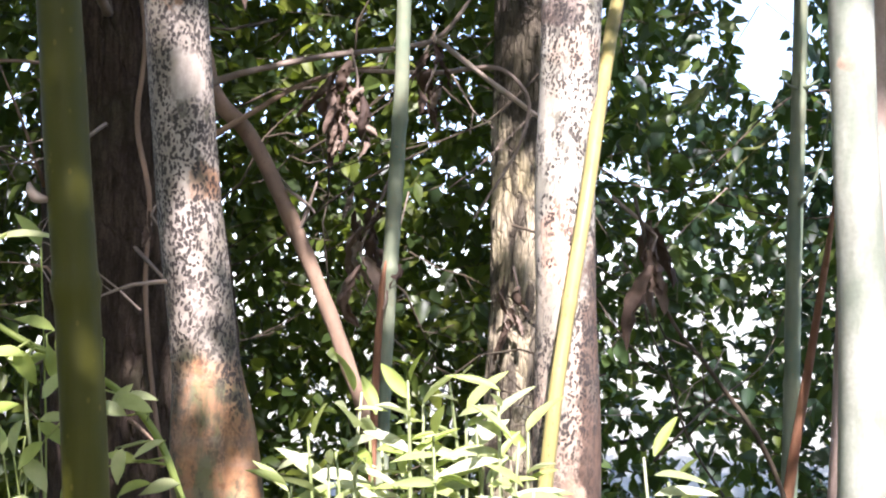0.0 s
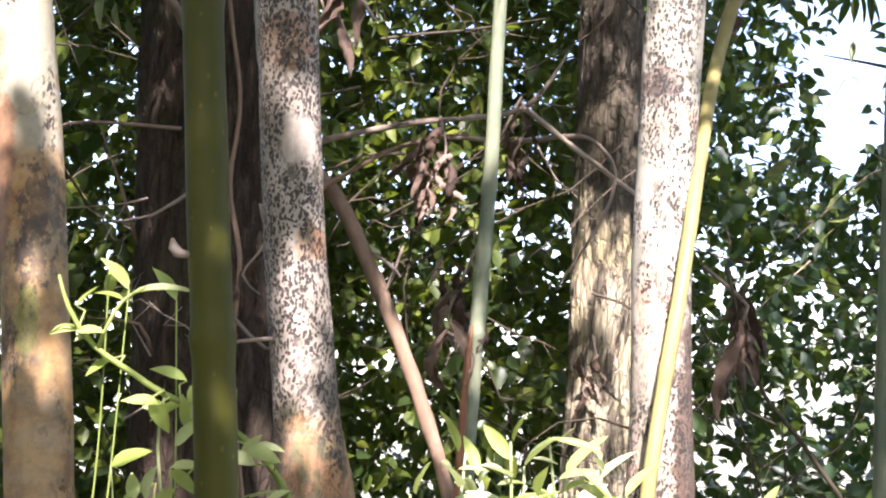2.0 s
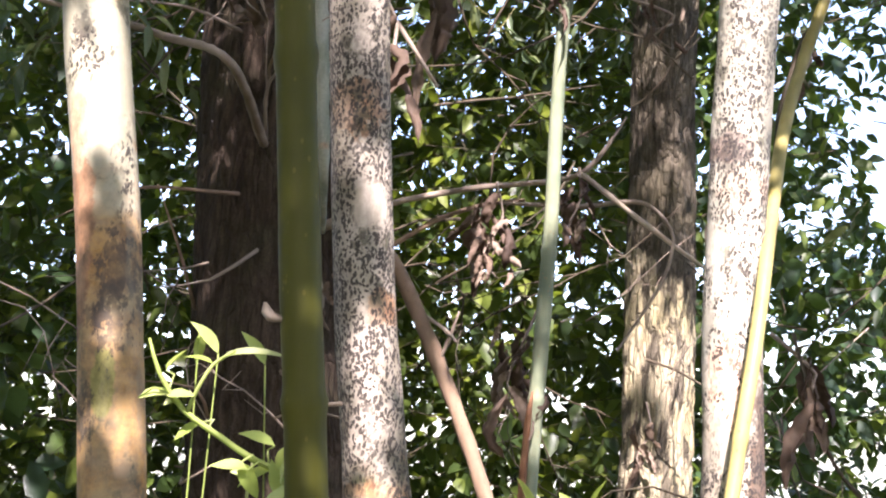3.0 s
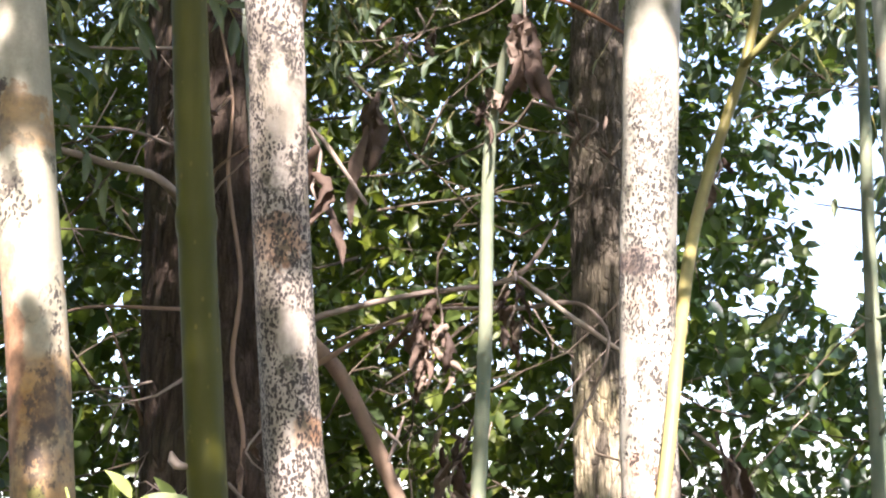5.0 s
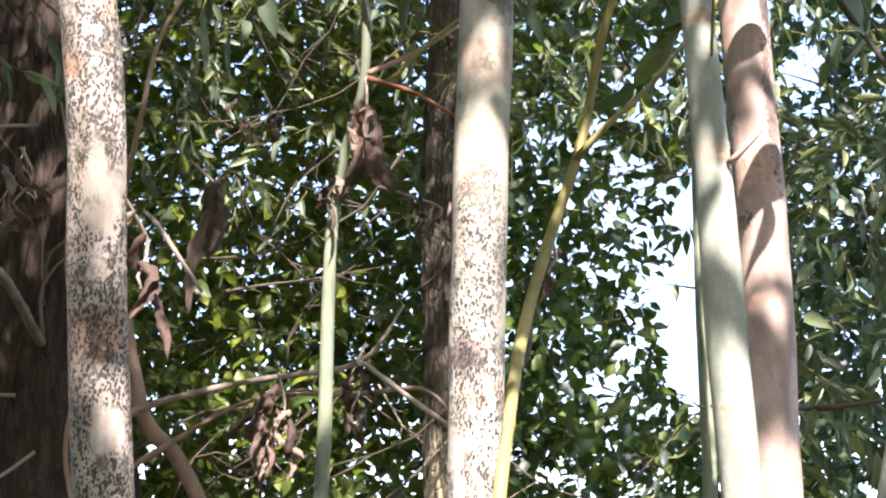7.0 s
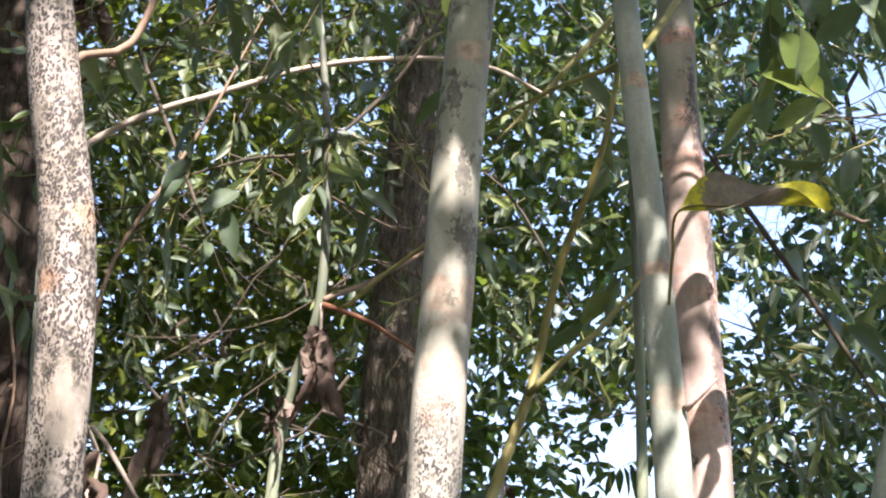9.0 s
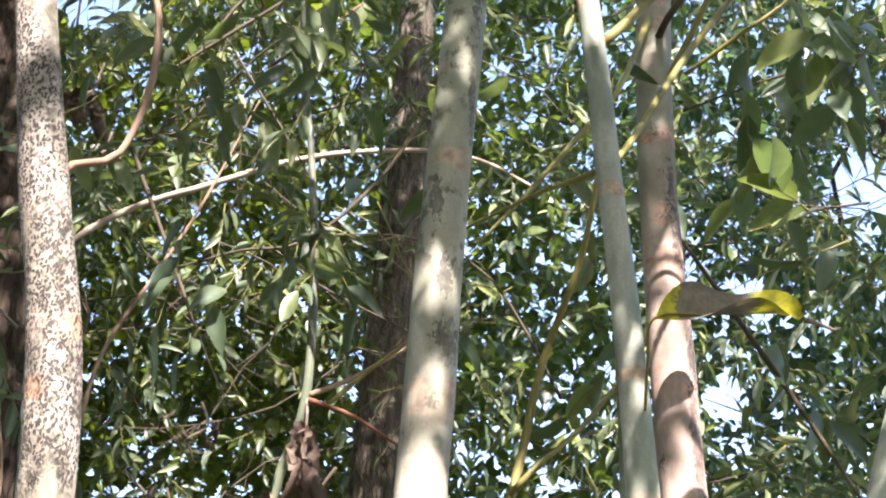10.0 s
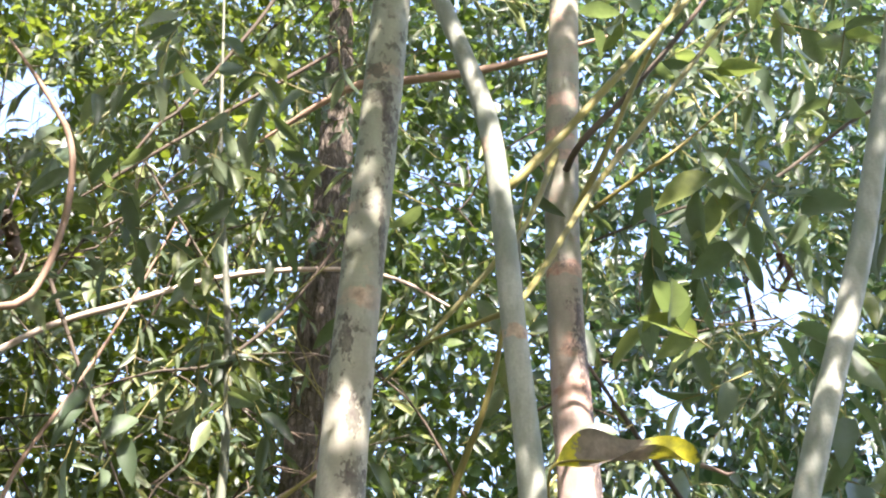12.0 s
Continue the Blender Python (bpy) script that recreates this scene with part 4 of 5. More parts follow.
SHOOT_Y = cane("yellow_shoot", [(0.01, 1.34, -0.03, 0.011), (0.06, 1.35, 0.8, 0.010), (0.114, 1.38, 1.33, 0.0086), (0.138, 1.41, 1.5, 0.0086), (0.165, 1.445, 1.65, 0.0086), (0.192, 1.53, 1.8, 0.0087), (0.226, 1.66, 1.95, 0.009), (0.274, 1.77, 2.1, 0.009), (0.347, 1.83, 2.3, 0.0082), (0.397, 1.82, 2.5, 0.007), (0.471, 1.75, 2.7, 0.0055), (0.52, 1.7, 2.95, 0.003), (0.55, 1.68, 3.1, 0.0012)],
               M_YELLOW, "yellow-green shoot leaning across the willow", "shoot", (1.53, 1.80, 2.11), 12, 1.0)
tube("side_shoot", [(0.336, 1.822, 2.268, 0.0055), (0.343, 1.80, 2.272, 0.006), (0.385, 1.79, 2.312, 0.0056), (0.458, 1.82, 2.385, 0.005), (0.513, 1.83, 2.452, 0.0045), (0.61, 1.87, 2.58, 0.003), (0.70, 1.92, 2.72, 0.001)], M_OLIVE, SHOOT_Y, 8, 0.015)
tube("dead_spur", [(0.211, 1.62, 1.89, 0.005), (0.232, 1.80, 1.93, 0.006), (0.25, 1.92, 1.98, 0.0065), (0.259, 1.95, 2.05, 0.006), (0.272, 1.95, 2.10, 0.0055), (0.288, 1.95, 2.15, 0.0055), (0.299, 1.95, 2.185, 0.0035)], M_TWIG, SHOOT_Y, 8, 0.015, lumps(0.35, 40, 2), "dead brown spur")
for nodes in ([(0.428, 1.29, 2.79, 0.008), (0.531, 1.31, 2.92, 0.0075), (0.761, 1.32, 3.216, 0.006), (0.98, 1.34, 3.5, 0.003)],
              [(0.231, 1.42, 2.539, 0.002), (0.334, 1.34, 2.558, 0.0032), (0.405, 1.308, 2.572, 0.0048), (0.486, 1.42, 2.699, 0.0056), (0.638, 1.56, 2.987, 0.0065), (0.78, 1.60, 3.2, 0.006), (0.961, 1.62, 3.454, 0.005), (1.2, 1.65, 3.78, 0.002)]):
    tube("side_branch", nodes, M_OLIVE, TREE_E, 9, 0.03, label="olive-yellow side branch")
tube("stub", [(0.446, 1.262, 2.055, 0.005), (0.460, 1.25, 2.066, 0.0032), (0.483, 1.245, 2.088, 0.0022)], M_BARK_D, TREE_E, 7, 0.01, label="broken twig stub")
tube("side_branch", [(0.675, 1.86, 3.35, 0.009), (0.55, 1.7, 3.02, 0.005), (0.46, 1.62, 2.863, 0.0055), (0.338, 1.6, 2.70, 0.004), (0.252, 1.6, 2.60, 0.0015)], M_OLIVE, TREE_D, 8, 0.03)
tube("side_branch", [(0.66, 1.85, 3.1, 0.010), (0.74, 1.78, 3.25, 0.007), (0.86, 1.7, 3.5, 0.005), (1.1, 1.6, 3.9, 0.002)], M_OLIVE, TREE_D, 8, 0.03)

# ---- surrounding trees out of view, added to block sky light ----
def make_surround():
    gen = np.random.default_rng(31)
    shape = blade(2, 0.2, 0.2)
    for ang in (98, 132, 166, 200, 234, 262, 290, 316):
        # degrees clockwise from +y
        a = radians(ang)
        x, y = 5.0 * math.sin(a), 5.0 * math.cos(a)
        t = thing("broadleaf_tree", (x, y, 0), "unseen leafy tree added to block sky light", "tree", "surrounding trees")
        tube("trunk", [(x, y, -0.05, 0.08), (x, y, 2.5, 0.06), (x + 0.2, y, 6.3, 0.01)], M_ROUGH_G, t, 10, 0.2, lumps(0.2, 3, x))
        tall = 5.5 if 140 < ang < 215 else 9.2
        n = int(1150 * tall)
        p = gen.uniform(-1, 1, (n, 3)) * [1.75, 1.75, tall / 2 - 0.2] + [x, y, tall / 2 + 0.2]
        c = leaf_cloud("crown", p, unit(gen.normal(0, 1, (n, 3))), unit(gen.normal(0, 0.6, (n, 3)) + [0, 0, 0.8]), gen.uniform(0.10, 0.16, n), gen.uniform(0.06, 0.09, n), shape, M_LEAF_BACK, t)
        c["kind"] = "stuff"


make_surround()

# ---- dead branches and twigs ----
def branch(name, nodes, mat, parent, label="", sides=8, step=0.02, knobby=0.25):
    return tube(name, nodes, mat, parent, sides, step, lumps(knobby, 30, nodes[0][0] * 7), label)


branch("dead_branch", [(-0.66, 2.82, 2.02, 0.013), (-0.513, 2.8, 2.067, 0.008), (-0.326, 2.8, 2.105, 0.007), (-0.159, 2.8, 2.122, 0.0065), (-0.071, 2.8, 2.143, 0.006), (-0.021, 2.8, 2.195, 0.005), (0.03, 2.82, 2.28, 0.002)], M_DEADTWIG, OLD_G, "bare grey dead branch")
branch("dead_twig", [(-0.071, 2.8, 2.143, 0.006), (0.025, 2.8, 2.066, 0.006), (0.110, 2.8, 2.00, 0.006), (0.21, 2.8, 1.925, 0.004)], M_SUNLIT_TWIG, OLD_G, "bare twig with sunlight put into its colour")
branch("dead_twig", [(-0.64, 2.84, 1.90, 0.009), (-0.511, 2.85, 1.977, 0.007), (-0.395, 2.85, 2.045, 0.006), (-0.278, 2.85, 2.082, 0.005), (-0.20, 2.85, 2.09, 0.004)], M_BROWN, OLD_G, "dark bare twig")
branch("dead_twig", [(-0.26, 2.85, 2.083, 0.004), (-0.071, 2.84, 2.075, 0.006), (0.025, 2.8, 2.078, 0.005), (0.081, 2.78, 2.066, 0.0045), (0.128, 2.78, 2.015, 0.0042), (0.132, 2.78, 1.962, 0.004), (0.102, 2.78, 1.88, 0.0038), (0.014, 2.78, 1.741, 0.003)], M_DEADTWIG, OLD_G, "looping dry tendril")
branch("dead_twig", [(-0.44, 2.9, 1.83, 0.004), (-0.38, 2.88, 1.79, 0.0045), (-0.35, 2.86, 1.76, 0.003)], M_DEADTWIG, OLD_G)
branch("dead_twig", [(-0.40, 2.9, 1.70, 0.003), (-0.37, 2.88, 1.765, 0.0045), (-0.345, 2.86, 1.83, 0.0025)], M_DEADTWIG, OLD_G)
branch("dead_branch", [(-0.70, 2.9, 2.35, 0.010), (-0.553, 2.6, 2.679, 0.0062), (-0.513, 2.6, 2.879, 0.0056), (-0.414, 2.6, 3.079, 0.005), (-0.322, 2.6, 3.276, 0.004), (-0.2, 2.6, 3.6, 0.002)], M_BROWN, OLD_G)
branch("dead_branch", [(-0.80, 2.76, 2.20, 0.012), (-0.717, 2.2, 2.217, 0.009), (-0.843, 2.2, 2.269, 0.008), (-0.97, 2.2, 2.31, 0.006), (-1.2, 2.15, 2.36, 0.003)], M_DEADTWIG, OLD_G)
branch("dead_branch", [(-0.66, 2.80, 2.0, 0.006), (-0.625, 2.62, 2.12, 0.012), (-0.636, 2.6, 2.32, 0.018), (-0.664, 2.6, 2.70, 0.020), (-0.70, 2.62, 3.1, 0.014), (-0.74, 2.65, 3.7, 0.003)], M_BARK_E, OLD_G, "pale bare climbing stem against the trunk")
branch("dead_branch", [(-0.66, 2.74, 1.2, 0.006), (-0.685, 2.72, 1.42, 0.0055), (-0.70, 2.73, 1.6, 0.0055), (-0.695, 2.735, 1.78, 0.0058), (-0.73, 2.755, 1.95, 0.006), (-0.715, 2.755, 2.15, 0.0052), (-0.755, 2.77, 2.4, 0.005), (-0.75, 2.77, 2.6, 0.004), (-0.79, 2.78, 2.8, 0.003)], M_BROWN, OLD_G, "reddish climbing stem against the trunk")
for k in range(14):
    z0, a = 1.3 + 0.13 * k, rng.uniform(-2.6, -0.5)
    s = Vector((-0.80 + 0.2 * math.cos(a), 2.95 + 0.2 * math.sin(a), z0))
    e = s + Vector((rng.uniform(-0.35, 0.25), -0.10 - 0.2 * rng.random(), rng.uniform(-0.2, 0.3)))
    mid = (s + e) / 2 + Vector((rng.uniform(-0.05, 0.05), -0.03, rng.uniform(-0.05, 0.05)))
    branch("dead_twig", [(*s, 0.005), (*mid, 0.0035), (*e, 0.0012)], M_DEADTWIG if k % 2 else M_BROWN, OLD_G, sides=5, step=0.05)
branch("side_branch", [(-0.335, 1.262, 2.50, 0.008), (-0.315, 1.27, 2.53, 0.006), (-0.262, 1.30, 2.572, 0.0055), (-0.231, 1.3, 2.70, 0.0055), (-0.237, 1.3, 2.835, 0.005), (-0.282, 1.3, 2.93, 0.0045), (-0.36, 1.3, 3.05, 0.002)], M_BROWN, TREE_A, "curling brown side branch")
branch("side_branch", [(-0.365, 1.30, 1.535, 0.001), (-0.33, 1.32, 1.55, 0.002), (-0.29, 1.345, 1.555, 0.003)], M_DEADTWIG, TREE_A)
branch("side_branch", [(-0.018, 2.2, 2.585, 0.006), (0.072, 2.2, 2.552, 0.005), (0.169, 2.2, 2.489, 0.003)], M_RUST, POLE_T)
branch("side_branch", [(-0.015, 2.21, 2.60, 0.006), (0.07, 2.3, 2.68, 0.0055), (0.187, 2.4, 2.80, 0.004), (0.28, 2.45, 2.90, 0.002)], M_BROWN, POLE_T)
branch("side_branch", [(0.005, 2.2, 2.575, 0.003), (0.027, 2.2, 2.581, 0.005), (0.093, 2.2, 2.645, 0.005), (0.178, 2.2, 2.717, 0.004), (0.27, 2.2, 2.80, 0.0015)], M_YELLOW, POLE_T)
branch("dead_twig", [(0.269, 1.9, 1.70, 0.003), (0.315, 1.9, 1.53, 0.003), (0.374, 1.9, 1.447, 0.0035), (0.415, 1.9, 1.389, 0.0035), (0.448, 1.9, 1.34, 0.004), (0.50, 1.93, 1.22, 0.004), (0.556, 1.86, 0.9, 0.004)], M_TWIG, TREE_D, "dark twig below a withered leaf")
branch("side_branch", [(-0.407, 2.05, 2.274, 0.003), (-0.366, 2.0, 2.221, 0.0045), (-0.295, 2.0, 2.111, 0.003)], M_DEADTWIG, OLD_G)

def twigwork(owner, lo, hi, count, mat, seed, thick=(0.002, 0.0045), reach=(0.35, 0.9), flat=0.5):
    """Fine bare twigs, bowed and forking, that hang in the gaps of the wood."""
    gen = np.random.default_rng(seed)
    for _ in range(count):
        p = gen.uniform(lo, hi)
        h = gen.normal(0, 1, 3) * [1, 0.35, flat]
        h /= np.linalg.norm(h)
        ln, r = gen.uniform(*reach), gen.uniform(*thick)
        bend = np.cross(h, gen.normal(0, 1, 3)) * ln * 0.12
        wig = gen.normal(0, 0.025, (5, 3)) * ln
        line = [p + h * ln * (s - 0.5) + bend * (1 - (2 * s - 1) ** 2) + wig[i] for i, s in enumerate((0, 0.25, 0.5, 0.75, 1.0))]
        tw = branch("dead_twig", [(*q, r * (1 - 0.16 * i)) for i, q in enumerate(line)], mat, owner, sides=5, step=0.08)
        for q, k in ((line[1], 1), (line[2], -1), (line[3], 1)):
            if gen.random() < 0.7:
                side = unit(np.array([h * 0.8 + gen.normal(0, 0.6, 3) * [1, 0.4, 1]]))[0]
                e = q + side * ln * gen.uniform(0.15, 0.35)
                branch("twiglet", [(*q, r * 0.6), (*((q + e) / 2 + gen.normal(0, 0.012, 3)), r * 0.45), (*e, r * 0.2)], mat, owner, sides=4, step=0.1)


twigwork(OLD_G, (-1.5, 3.2, 1.3), (-0.35, 4.2, 3.4), 20, M_TWIG, 61, (0.003, 0.0055))
twigwork(OLD_G, (-0.75, 2.95, 2.5), (0.1, 4.0, 4.6), 26, M_TWIG, 62, (0.003, 0.0055))
twigwork(OLD_G, (-1.2, 2.3, 1.5), (-0.65, 2.75, 2.6), 10, M_DEADTWIG, 63, (0.0015, 0.003), (0.2, 0.5), 0.9)
twigwork(OLD_C, (-0.6, 3.6, 1.3), (0.9, 4.3, 2.9), 18, M_TWIG, 64, (0.003, 0.005))
twigwork(OLD_C, (-0.1, 3.0, 3.2), (1.6, 4.2, 5.0), 24, M_TWIG, 65, (0.003, 0.0055))
twigwork(OLD_C, (-0.5, 2.9, 1.25), (0.7, 3.9, 2.2), 10, M_DEADTWIG, 66, (0.0015, 0.003), (0.2, 0.5), 0.9)
twigwork(OLD_C, (0.8, 3.0, 1.9), (1.6, 4.0, 3.2), 9, M_TWIG, 67)

# ---- dead hanging leaves ----
def curled_leaf(length, width, curl, gen):
    """A shrivelled leaf that hangs down from the origin, rolled and crumpled."""
    n, m, V, F = 14, 7, [], []
    ph = gen.uniform(0, 6.28)
    roll = gen.uniform(0.8, 2.6)
    for i in range(n + 1):
        s = i / n
        cx = curl * math.sin(s * 3.0 + ph) * length * 0.3 - curl * math.sin(ph) * length * 0.3
        cy = curl * math.cos(s * 2.4 + ph) * length * 0.2 - curl * math.cos(ph) * length * 0.2
        w = width * (math.sin(math.pi * min(1, 0.06 + 0.94 * s)) ** 0.7 + 0.03) * (1 + 0.12 * gen.normal())
        for j in range(m):
            a = (j / (m - 1) - 0.5) * 2 * roll + s * curl * 3.2
            q = 1 + 0.35 * noise.noise(Vector((s * 9 + ph * 3, j * 1.3, ph)))
            V.append((cx + 0.42 * w * q * math.sin(a) + 0.04 * w * gen.normal(), cy + 0.3 * w * q * math.cos(a) + 0.06 * w * gen.normal(), -s * length + 0.08 * w * gen.normal()))
        if i:
            b = m * i
            F += [(b - m + j, b - m + 1 + j, b + j + 1, b + j) for j in range(m - 1)]
    return V, F


def dead_bunch(at, span_x, span_z, count, length, width, label, seed, hung=None, curl=(0.4, 1.2)):
    """Withered leaves on a dry twig hanging at a place."""
    gen = np.random.default_rng(seed)
    t = thing("withered_leaves", at, label, "dead leaves", "withered leaf bunches")
    top = hung or (at[0] + 0.01, at[1], at[2] + 0.03)
    twig = [(*top, 0.0035), (at[0] + span_x * 0.2, at[1], at[2] - span_z * 0.25, 0.003), (at[0] - span_x * 0.15, at[1] - 0.01, at[2] - span_z * 0.6, 0.0025), (at[0] + span_x * 0.15, at[1], at[2] - span_z * 0.8, 0.0012)]
    tube("twig", twig, M_DEADTWIG, t, 6, 0.02)
    for k in range(count):
        s = k / max(1, count - 1)
        V, F = curled_leaf(length * gen.uniform(0.6, 1.2), width * gen.uniform(0.6, 1.15), gen.uniform(*curl), gen)
        ob = mesh_ob("dead_leaf", V, F, M_DEAD)
        ob.matrix_basis = pose(at[0] + span_x * gen.uniform(-0.35, 0.35), at[1] + gen.uniform(-0.03, 0.02), at[2] - s * span_z * 0.7, gen.uniform(-14, 14), gen.uniform(-16, 16), gen.uniform(0, 360))
        under(ob, t)
    return t


dead_bunch((-0.27, 2.79, 2.09), 0.12, 0.24, 18, 0.09, 0.034, "shrivelled brown leaves hanging from a dead branch", 1)
dead_bunch((-0.085, 2.77, 2.12), 0.07, 0.18, 11, 0.07, 0.036, "shrivelled brown leaves hanging from a dead branch", 2)
dead_bunch((-0.182, 2.36, 1.76), 0.07, 0.20, 11, 0.10, 0.034, "withered brown leaves beside a slender stem", 3, (-0.13, 2.36, 1.80))
dead_bunch((0.295, 1.9, 1.665), 0.03, 0.10, 7, 0.12, 0.030, "drooping withered brown leaf on a red twig", 24, (0.235, 1.9, 1.70), (0.25, 0.7))
dead_bunch((0.105, 4.03, 1.66), 0.12, 0.24, 6, 0.10, 0.036, "crisp reddish dead leaves by the old trunk", 5)
dead_bunch((-0.345, 2.4, 2.46), 0.03, 0.10, 4, 0.20, 0.065, "large folded brown leaf hanging", 6, (-0.40, 2.4, 2.50), (0.15, 0.5))
dead_bunch((-0.03, 2.19, 2.54), 0.05, 0.12, 6, 0.16, 0.06, "large folded brown leaf at a cracked stem", 7, (-0.02, 2.21, 2.59), (0.2, 0.6))
dead_bunch((-0.100, 2.32, 2.43), 0.04, 0.08, 3, 0.075, 0.035, "curled grey-brown leaves at a cracked stem", 8, (-0.09, 2.34, 2.42))
dead_bunch((0.10, 2.6, 2.475), 0.12, 0.13, 8, 0.05, 0.018, "crumbled rusty leaves on a dry twig", 9, (-0.02, 2.6, 2.50))
dead_bunch((-0.71, 2.3, 2.47), 0.10, 0.15, 6, 0.08, 0.04, "crumpled brown leaves on the dark trunk", 10, (-0.72, 2.3, 2.50))
dead_bunch((-0.305, 1.6, 2.12), 0.03, 0.15, 4, 0.12, 0.035, "dark withered leaf behind the willow stem", 11, (-0.35, 1.5, 2.18))
dead_bunch((-0.62, 2.55, 1.85), 0.12, 0.2, 6, 0.07, 0.03, "pale dead leaves caught on the dark trunk", 12)
dead_bunch((-0.742, 2.9, 3.83), 0.13, 0.08, 15, 0.085, 0.055, "red-brown dead leaves high beside a willow stem", 13, (-0.69, 2.9, 3.93))
dead_bunch((-0.30, 2.7, 2.75), 0.15, 0.12, 8, 0.05, 0.022, "crumbled dry leaves on a twig", 14)
dead_bunch((-0.573, 2.55, 3.40), 0.02, 0.03, 2, 0.06, 0.04, "orange-brown dead leaf on a thin branch", 19, (-0.56, 2.55, 3.45))
dead_bunch((0.30, 1.97, 2.165), 0.05, 0.08, 5, 0.04, 0.02, "withered scraps of leaf on a dead shoot", 18, (0.298, 1.95, 2.18))
dead_bunch((1.05, 1.75, 3.0), 0.10, 0.10, 6, 0.05, 0.02, "dry pinkish seed husks and leaves", 15)

# ---- leaves set one by one ----
BLADES = {}


def leaf_mesh(kind, mat, n=5, droop=0.25, fold=0.22, wave=0.03):
    key = (kind, mat.name)
    if key not in BLADES:
        V, F = blade(n, droop, fold, wave)
        me = bpy.data.meshes.new("leaf")
        me.from_pydata([tuple(v) for v in V], [], F)
        me.polygons.foreach_set("use_smooth", [True] * len(F))
        me.materials.append(mat)
        BLADES[key] = me
    return BLADES[key]


def place_leaf(me, at, heading, up, length, width, parent):
    ob = new("leaf", me)
    R = frames_of(np.array([heading], float), np.array([up], float))[0]
    ob.parent = parent
    base = Vector((0, 0, 0))
    p = parent
    while p:
        base += p.location
        p = p.parent
    m = Matrix([list(r) for r in R]).to_4x4()
    ob.matrix_basis = Matrix.Translation(Vector(at) - base) @ m @ Matrix.Diagonal((length, width / 2, (length + width) / 3, 1))
    return ob


def make_sprig(owner):
    """A twig that hangs into the opening, with long drooping leaves at its tip."""
    gen = np.random.default_rng(91)
    tw = tube("hanging_twig", [(2.0, 7.2, 4.1, 0.006), (1.72, 6.1, 3.62, 0.004), (1.45, 5.5, 3.33, 0.003), (1.27, 5.4, 3.235, 0.002), (1.20, 5.4, 3.20, 0.001)], M_TWIG, owner, 6, 0.05)
    me = leaf_mesh("sprig", M_LEAF_BACK, 4, 0.35, 0.2, 0.02)
    for x, z, dx, dz in ((1.20, 3.20, -0.8, -0.5), (1.21, 3.205, -0.35, -0.9), (1.235, 3.215, -0.1, -1.0), (1.25, 3.225, 0.25, -0.95), (1.27, 3.235, 0.5, -0.8), (1.285, 3.24, 0.1, -1.0), (1.22, 3.21, -0.9, 0.15), (1.29, 3.245, 0.75, -0.5)):
        ob = place_leaf(me, (x, 5.4, z), (dx, gen.uniform(-0.3, 0.3), dz), (gen.normal(0, 0.3), -0.9, 0.4), gen.uniform(0.11, 0.17), gen.uniform(0.028, 0.04), owner)
        ob.parent = tw
        ob.matrix_basis = Matrix.Translation(owner.location) @ ob.matrix_basis


make_sprig(HEDGE[4])


def make_spray(owner, route, droop, seed, size=(0.09, 0.15)):
    """A leafy twig seen against the open sky, its narrow leaves drooping one way."""
    gen = np.random.default_rng(seed)
    tw = tube("hanging_twig", route, M_TWIG, owner, 6, 0.04)
    me = leaf_mesh("spray", M_LEAF_WILLOW, 4, 0.35, 0.2, 0.02)
    for p in curve_points(route, 0.045)[2:, :3]:
        d = (droop[0] + gen.normal(0, 0.3), gen.uniform(-0.3, 0.3), droop[1] + gen.normal(0, 0.25))
        ob = place_leaf(me, p, d, (gen.normal(0, 0.4), -0.8, 0.4), gen.uniform(*size), gen.uniform(0.022, 0.036), owner)
        ob.parent = tw
        ob.matrix_basis = Matrix.Translation(owner.location) @ ob.matrix_basis


make_spray(TREE_A, [(-0.62, 3.9, 5.62, 0.004), (-0.80, 3.95, 5.36, 0.003), (-1.0, 4.0, 5.20, 0.002), (-1.14, 4.0, 5.04, 0.001)], (-0.4, -0.8), 31)
make_spray(TREE_A, [(-1.45, 4.0, 5.36, 0.004), (-1.22, 4.0, 5.34, 0.0035), (-0.98, 4.0, 5.33, 0.0025), (-0.85, 4.0, 5.34, 0.001)], (0.3, -0.85), 32, (0.06, 0.11))
make_spray(TREE_A, [(-0.93, 4.0, 4.62, 0.004), (-1.02, 4.0, 4.85, 0.003), (-1.06, 4.0, 5.02, 0.001)], (0.5, 0.5), 33, (0.07, 0.12))
make_spray(TREE_D, [(1.60, 4.0, 4.62, 0.004), (1.80, 4.0, 4.56, 0.003), (2.0, 4.0, 4.50, 0.0025), (2.2, 4.0, 4.46, 0.001)], (0.55, -0.8), 34)
make_spray(TREE_D, [(1.72, 4.0, 4.20, 0.004), (1.92, 4.0, 4.26, 0.003), (2.1, 4.0, 4.36, 0.0025), (2.3, 4.0, 4.44, 0.001)], (0.6, -0.5), 35)


